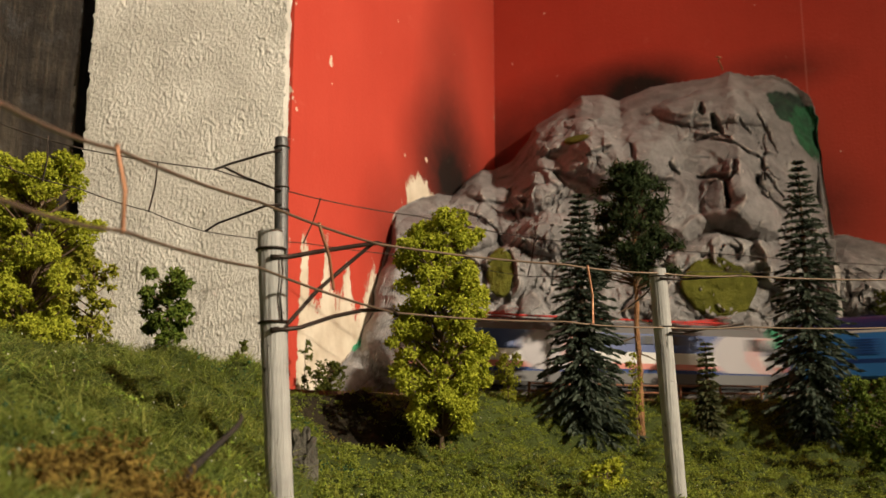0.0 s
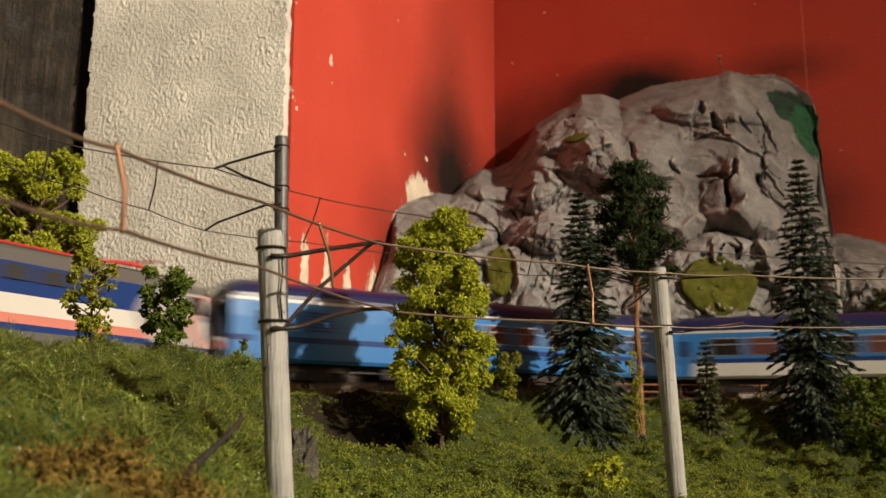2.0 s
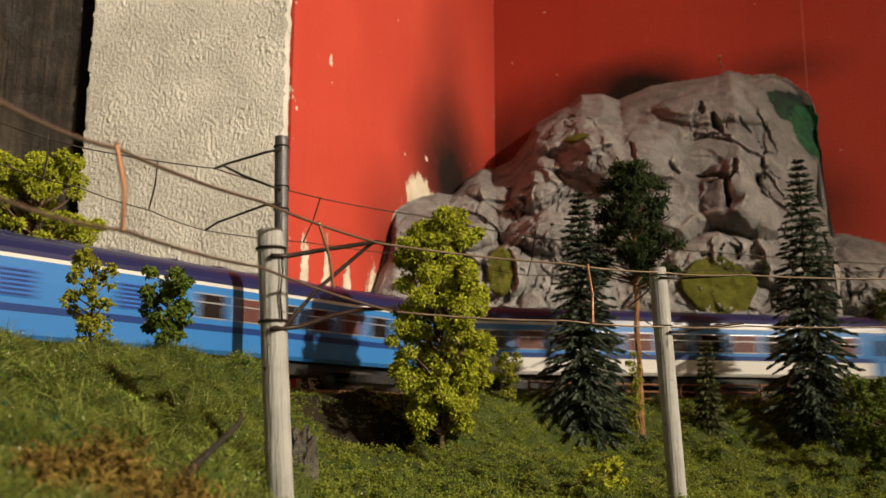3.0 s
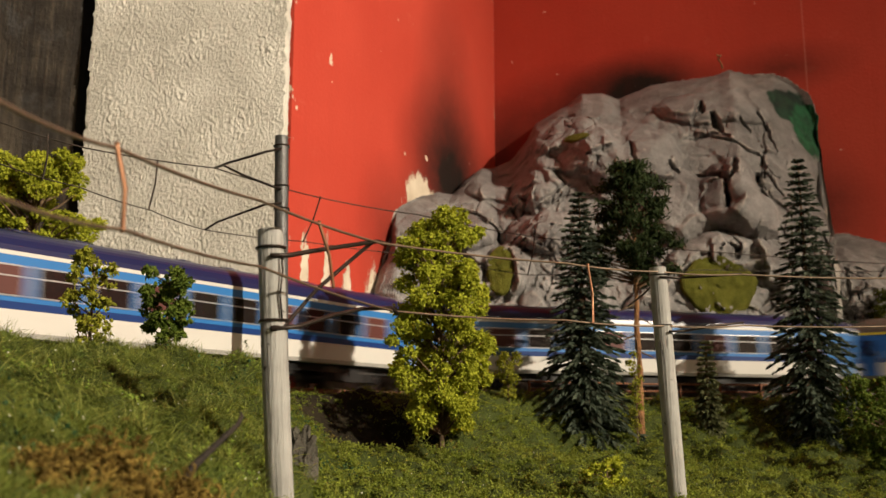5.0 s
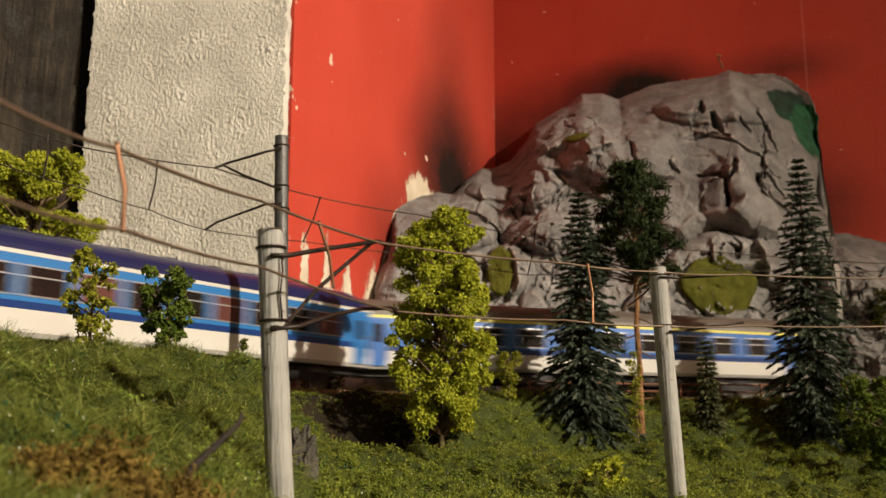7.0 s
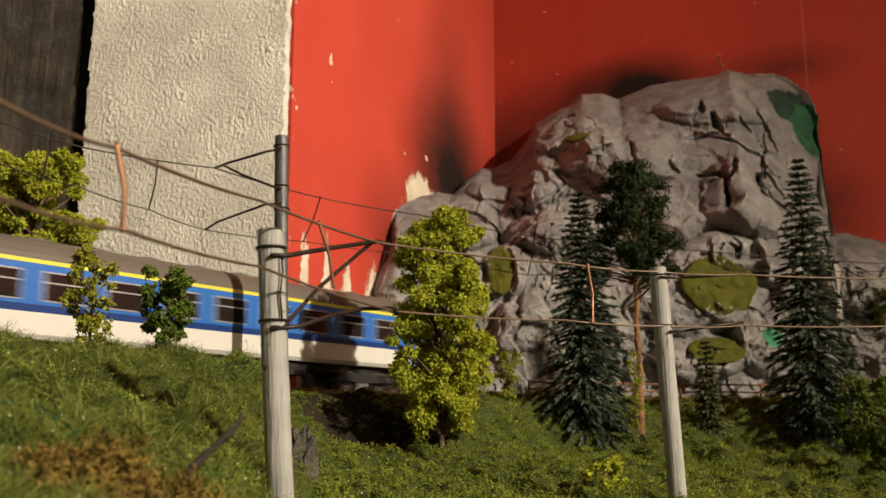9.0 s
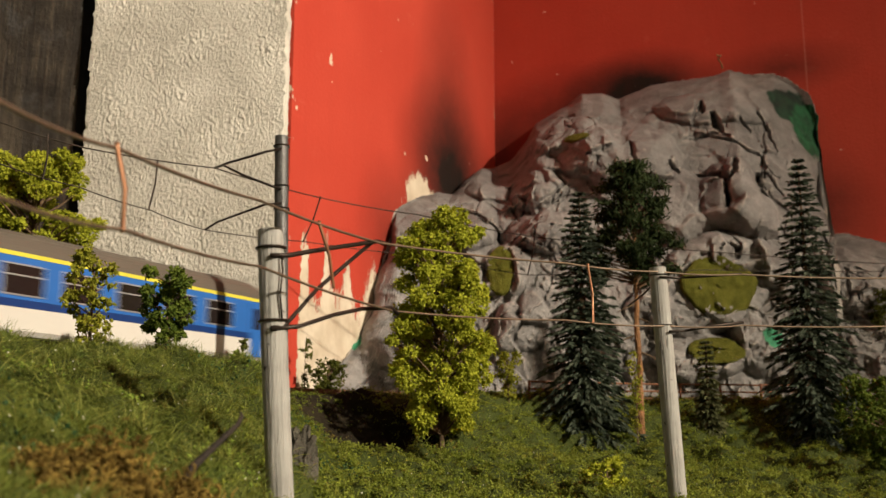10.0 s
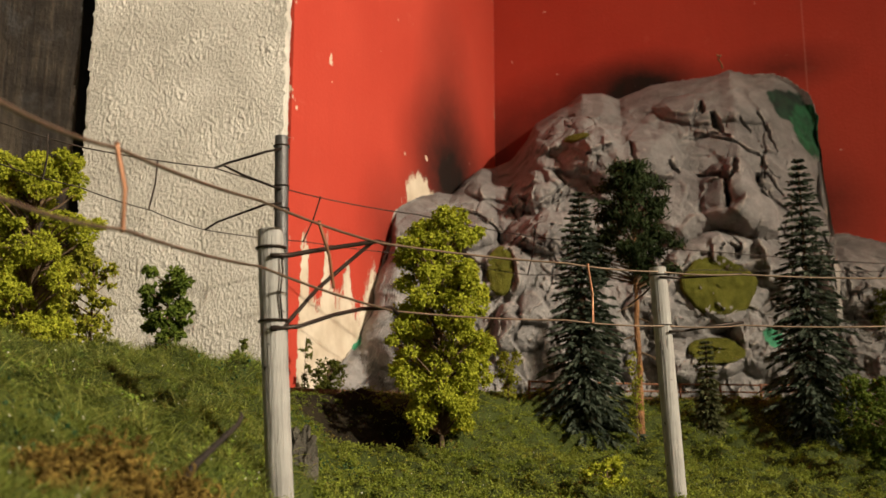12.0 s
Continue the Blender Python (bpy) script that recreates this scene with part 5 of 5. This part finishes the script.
def coach(label, roof_mat, line_mat, body_mat, band_mat, skirt_mat, windows, doors, line_z):
    t = thing("passenger_coach", Matrix(), label, "train coach", "passenger coaches")
    e = COACH / 2 - 0.0022
    part("skirt", strip([(HALF - 0.0012, 0.0112), (HALF, 0.0128), (HALF, 0.0202)], -e, e), skirt_mat, t)
    part("waist_band", strip([(HALF, 0.0202), (HALF + 0.00005, 0.0228)], -e, e), band_mat, t)
    part("side_wall", strip([(HALF + 0.00005, 0.0228), (HALF, 0.0310), (HALF - 0.0003, line_z)], -e, e), body_mat, t)
    part("roof_line", strip([(HALF - 0.0002, line_z), (HALF - 0.0003, line_z + 0.0014)], -e, e), line_mat, t)
    arc = [(HALF - 0.0005, line_z + 0.0014), (HALF - 0.0009, line_z + 0.0034), (HALF - 0.0022, line_z + 0.0058), (HALF - 0.0034, line_z + 0.0070), (HALF - 0.0055, line_z + 0.0084), (HALF - 0.0095, line_z + 0.0100), (0.0015, line_z + 0.0110)]
    verts, faces = [], []
    ring = arc + [(-y, z) for y, z in reversed(arc)]
    stations = [(-e, 0.40), (-e + 0.0016, 0.68), (-e + 0.004, 0.87), (-e + 0.008, 1.0), (e - 0.008, 1.0), (e - 0.004, 0.87), (e - 0.0016, 0.68), (e, 0.40)]
    for x, f in stations:
        verts += [(x, y, line_z + 0.0014 + (z - line_z - 0.0014) * f) for y, z in ring]
    k = len(ring)
    for i in range(len(stations) - 1):
        for j in range(k):
            a, b = i * k + j, i * k + (j + 1) % k
            faces.append((a, a + k, b + k, b))
    faces += [tuple(range(k)), tuple(reversed(range(len(verts) - k, len(verts))))]
    part("roof", (verts, faces), roof_mat, t)
    for k in range(-5, 6):
        part("roof_vent", block((k * 0.024 - 0.003, -0.003, line_z + 0.0100), (k * 0.024 + 0.003, 0.003, line_z + 0.0116), 0.0006), roof_mat, t)
    for x in (-e - 0.0012, e + 0.0012):
        part("gangway", block((x - 0.0014, -0.0075, 0.013), (x + 0.0014, 0.0075, 0.038), 0.001), BLACK_PLASTIC, t)
    for x, w, z0, z1, curtain in windows:
        for s in (1, -1):
            y = s * (HALF + 0.00005)
            f = part("window", block((x - w / 2 - 0.0006, y - 0.00025, z0 - 0.0006), (x + w / 2 + 0.0006, y + 0.00025, z1 + 0.0006), 0.0002), WINDOW_FRAME, t)
            part("pane", block((x - w / 2, y - 0.0004, z0), (x + w / 2, y + 0.0004, z1)), CURTAIN if curtain else GLASS_DARK, f)
            part("window_bar", block((x - w / 2, y - 0.0006, z0 + (z1 - z0) * 0.62), (x + w / 2, y + 0.0006, z0 + (z1 - z0) * 0.62 + 0.0005)), WINDOW_FRAME, f)
    for x in doors:
        for s in (1, -1):
            y = s * (HALF + 0.0001)
            d = part("door", block((x - 0.0048, y - 0.0003, 0.0125), (x + 0.0048, y + 0.0003, line_z - 0.0008), 0.0003), body_mat, t)
            part("door_window", block((x - 0.0026, y - 0.0005, 0.0245), (x + 0.0026, y + 0.0005, 0.0335)), GLASS_DARK, d)
            part("handrail", tube([(x + 0.0056, y + s * 0.0006, 0.016), (x + 0.0056, y + s * 0.0006, 0.027)], 0.0003, 6), WINDOW_FRAME, d)
    part("underframe", block((-e + 0.004, -0.0095, 0.0078), (e - 0.004, 0.0095, 0.0116)), BLACK_PLASTIC, t)
    for x, w in ((-0.045, 0.030), (0.0, 0.022), (0.042, 0.026)):
        part("equipment_box", block((x - w / 2, -0.0125, 0.0050), (x + w / 2, 0.0125, 0.0112), 0.0006), BLACK_PLASTIC, t)
    for x in (-0.096, 0.096):
        bogie(t, x)
    for x in (-e, e):
        for y in (-0.0095, 0.0095):
            part("buffer", tube([(x, y, 0.0118), (x + math.copysign(0.0035, x), y, 0.0118)], 0.0018, 10), BLACK_PLASTIC, t)
    return t


def window_row(n, first, pitch, w, z0, z1, curtains):
    return [(first + i * pitch, w, z0, z1, (i % 3 == 1) if curtains else False) for i in range(n)]


coach_blue = coach("light blue passenger coach with navy roof and white roof line", ROOF_NAVY, CREAM, SKY_BLUE, DEEP_BLUE, SKY_BLUE,
                   window_row(7, -0.015, 0.0205, 0.0140, 0.0255, 0.0345, True), (-0.126, 0.132), 0.0382)
for gx in (-0.098, -0.052):
    for gs in (1, -1):
        gy = gs * (HALF + 0.00005)
        grille = part("air_grille", block((gx - 0.0075, gy - 0.00025, 0.0250), (gx + 0.0075, gy + 0.00025, 0.0350), 0.0002), MID_BLUE, coach_blue)
        for k in range(6):
            part("slat", block((gx - 0.0070, gy - 0.0005, 0.0256 + k * 0.0016), (gx + 0.0070, gy + 0.0005, 0.0263 + k * 0.0016)), DEEP_BLUE, grille)
coach_white = coach("blue and white passenger coach with navy roof", ROOF_NAVY, CREAM, SKY_BLUE, DEEP_BLUE, CREAM,
                    window_row(11, -0.1075, 0.0215, 0.0172, 0.0250, 0.0345, True), (-0.132, 0.132), 0.0382)
coach_white_next = copy_thing(coach_white, Matrix())
AXLES += [(o, o.location.x) for o in coach_white_next.children_recursive if o.name.startswith("wheelset")]
coach_yellow = coach("blue and white coach with grey-brown roof and yellow roof line", ROOF_GREY, YELLOW_LINE, MID_BLUE, DEEP_BLUE, CREAM,
                     window_row(9, -0.0945, 0.0250, 0.0160, 0.0245, 0.0338, False), (-0.131, 0.131), 0.0368)


def locomotive():
    t = thing("locomotive", Matrix(), "blue, white and grey electric locomotive with red roof gear", "locomotive")
    e = 0.1215

    def hull(section, slope_low, slope_high, z_low, z_high, material, name, label=""):
        """A band of the body; its ends lean back with height."""
        full = [(y, z) for y, z in section] + [(-y, z) for y, z in reversed(section)]
        k, verts, faces = len(full), [], []
        for end in (-1, 1):
            for inset, width in ((0.0, 0.62), (0.010, 0.93), (0.022, 1.0)) if end < 0 else ((0.022, 1.0), (0.010, 0.93), (0.0, 0.62)):
                for y, z in full:
                    f = (z - z_low) / (z_high - z_low)
                    verts.append((end * (e - inset - (slope_low + (slope_high - slope_low) * f)), y * width, z))
        for i in range(5):
            for j in range(k):
                a, b = i * k + j, i * k + (j + 1) % k
                faces.append((a, a + k, b + k, b))
        faces += [tuple(range(k)), tuple(reversed(range(5 * k, 6 * k)))]
        return part(name, (verts, faces), material, t, label)

    lean = lambda z: max(0.0, (z - 0.022) * 0.75)
    bands = [("skirt", ROOF_MID, [(HALF - 0.0010, 0.0060), (HALF, 0.0080), (HALF, 0.0136)]),
             ("lower_band", DEEP_BLUE, [(HALF, 0.0136), (HALF, 0.0158)]),
             ("salmon_stripe", SALMON, [(HALF, 0.0158), (HALF, 0.0190)]),
             ("white_band", CREAM, [(HALF, 0.0190), (HALF, 0.0254)]),
             ("upper_body", DEEP_BLUE, [(HALF, 0.0254), (HALF - 0.0006, 0.0360)]),
             ("roof_edge", ROOF_MID, [(HALF - 0.0006, 0.0360), (HALF - 0.0034, 0.0408), (HALF - 0.0075, 0.0425)])]
    for name, material, section in bands:
        lo, hi = section[0][1], section[-1][1]
        hull(section, lean(lo), lean(hi), lo, hi, material, name)
    for end in (-1, 1):
        rings = [(-0.0004, 0.63), (0.0098, 0.945), (0.0150, 0.985)]
        outline = [(HALF - 0.0006, 0.0064), (HALF + 0.0003, 0.0082), (HALF + 0.0003, 0.0254), (HALF - 0.0003, 0.0358)]
        outline += [(-y, z) for y, z in reversed(outline)]
        verts = [(end * (e - inset - lean(z)), y * width, z) for inset, width in rings for y, z in outline]
        k = len(outline)
        faces = [(i * k + j, i * k + (j + 1) % k, (i + 1) * k + (j + 1) % k, (i + 1) * k + j) for i in range(2) for j in range(k)]
        faces += [tuple(reversed(range(k))), tuple(range(2 * k, 3 * k))]
        part("cab_front", (verts, faces), SHELL_GREY, t, "dark grey sloping cab front")
    for s in (1, -1):
        y = s * (HALF + 0.0001)
        for x0 in (-0.034, 0.088):
            verts, faces, n = [], [], 16
            for i in range(n + 1):
                a = i / n
                z = 0.0145 + 0.0215 * a
                mid = x0 + 0.010 * (2 * a - 1) ** 2
                verts += [(mid - 0.026, y - 0.0003 * s, z), (mid + 0.012, y - 0.0003 * s, z), (mid + 0.012, y + 0.0003 * s, z), (mid - 0.026, y + 0.0003 * s, z)]
            for i in range(n):
                for j in range(4):
                    a, b = i * 4 + j, i * 4 + (j + 1) % 4
                    faces.append((a, a + 4, b + 4, b))
            faces += [(0, 1, 2, 3), tuple(reversed(range(n * 4, n * 4 + 4)))]
            p = part("livery_panel", (verts, faces), PALE_GREY, t, "pale grey curved livery panel")
            line = [(vx + (0.0280 if k % 4 in (0, 3) else -0.0060), vy + 0.0001 * s, vz) for k, (vx, vy, vz) in enumerate(verts)]
            part("livery_stripe", ([(vx if k % 4 in (1, 2) else vx, vy, vz) for k, (vx, vy, vz) in enumerate(line)], faces), SALMON, p, "red curved stripe")
        for x in (-0.095, 0.095):
            w = part("cab_window", block((x - 0.0050, y - 0.0004, 0.0275), (x + 0.0050, y + 0.0004, 0.0350), 0.0004), GLASS_DARK, t)
        for k in range(5):
            g = part("air_grille", block((-0.032 + k * 0.016, y - 0.0003, 0.0300), (-0.020 + k * 0.016, y + 0.0003, 0.0350), 0.0003), SHELL_GREY, t)
    for end in (-1, 1):
        wind = part("windscreen", block((-0.0004, -0.0105, -0.0055), (0.0004, 0.0105, 0.0055), 0.0003), GLASS_DARK, t)
        wind.matrix_basis = pose(end * (e - 0.0085), 0, 0.0322, 0, -end * 37, 0)
        for y in (-0.0075, 0.0075):
            part("headlight", tube([(end * (e - 0.004), y, 0.0205), (end * (e + 0.0008), y, 0.0205)], 0.0017, 12), PALE_GREY, t)
            part("buffer", tube([(end * (e - 0.002), y * 1.25, 0.0118), (end * (e + 0.003), y * 1.25, 0.0118)], 0.0020, 12), BLACK_PLASTIC, t)
    part("roof_deck", block((-0.094, -0.0085, 0.0420), (0.094, 0.0085, 0.0432), 0.0005), SHELL_GREY, t)
    for x in (-0.068, 0.068):
        g = part("pantograph", joined([tube([(x - 0.012, y, 0.0452), (x + 0.012, y, 0.0452)], 0.0006, 6) for y in (-0.006, 0.006)] +
                                      [tube([(x - 0.011, 0, 0.0455), (x + 0.011, 0, 0.0478)], 0.0006, 6), tube([(x + 0.011, -0.010, 0.0482), (x + 0.011, 0.010, 0.0482)], 0.0006, 6)]), RED_ENAMEL, t, "red folded pantograph")
        for dx in (-0.010, 0.010):
            part("insulator", joined([tube([(x + dx, y, 0.0428), (x + dx, y, 0.0452)], 0.0012, 8) for y in (-0.006, 0.006)]), RED_ENAMEL, g)
    part("roof_line_bar", tube([(-0.058, 0.004, 0.0462), (0.058, 0.004, 0.0462)], 0.0006, 6), RED_ENAMEL, t)
    part("underframe", block((-0.108, -0.0105, 0.0055), (0.108, 0.0105, 0.0085)), BLACK_PLASTIC, t)
    part("transformer_case", block((-0.025, -0.0135, 0.0035), (0.025, 0.0135, 0.0085), 0.0008), SHELL_GREY, t)
    for x in (-0.066, 0.066):
        bogie(t, x)
    return t


loco = locomotive()

# When the joint between the locomotive and the first coach stands where on the track.
RUN_T = [0.0, 0.5, 1.2, 1.5, 2.2, 2.5, 4.8, 5.8, 6.6, 7.2, 8.0, 9.2, 10.4, 12.0]
RUN_S = [-0.213, -0.122, 0.006, 0.060, 0.182, 0.2285, 0.580, 0.7377, 0.8650, 0.958, 1.068, 1.1965, 1.3155, 1.476]


def run(t):
    """The joint's place at t, eased between the known times."""
    i = max(0, min(len(RUN_T) - 2, int(np.searchsorted(RUN_T, t, side="right")) - 1))

    def slope(k):
        a, b = max(0, k - 1), min(len(RUN_T) - 1, k + 1)
        return (RUN_S[b] - RUN_S[a]) / (RUN_T[b] - RUN_T[a])
    h = RUN_T[i + 1] - RUN_T[i]
    u = (t - RUN_T[i]) / h
    return ((2 * u ** 3 - 3 * u ** 2 + 1) * RUN_S[i] + (u ** 3 - 2 * u ** 2 + u) * h * slope(i)
            + (-2 * u ** 3 + 3 * u ** 2) * RUN_S[i + 1] + (u ** 3 - u ** 2) * h * slope(i + 1))


def car_pose(s, base):
    """A car whose two bogies, base apart, stand on the track round s."""
    fx, fy, _ = on_track(s + base / 2)
    rx, ry, _ = on_track(s - base / 2)
    h = math.degrees(math.atan2(ry - fy, rx - fx))
    return pose((fx + rx) / 2, (fy + ry) / 2, RAIL_Z, 0, 0, h)


def motions():
    cars = [(loco, 0.1250, 0.132)] + [(c, -COACH * (i + 0.5), 0.192) for i, c in enumerate((coach_blue, coach_white, coach_white_next, coach_yellow))]
    for car, offset, base in cars:
        walk(car, [(k * 0.2, car_pose(run(k * 0.2) + offset, base)) for k in range(61)])
    # The wheels turn as far as the train rolls.
    for w, x in AXLES:
        walk(w, [(k / FPS, pose(x, 0, 0.0053, 0, -math.degrees(run(k / FPS) / 0.0053), 0)) for k in range(12 * FPS + 1)])


motions()
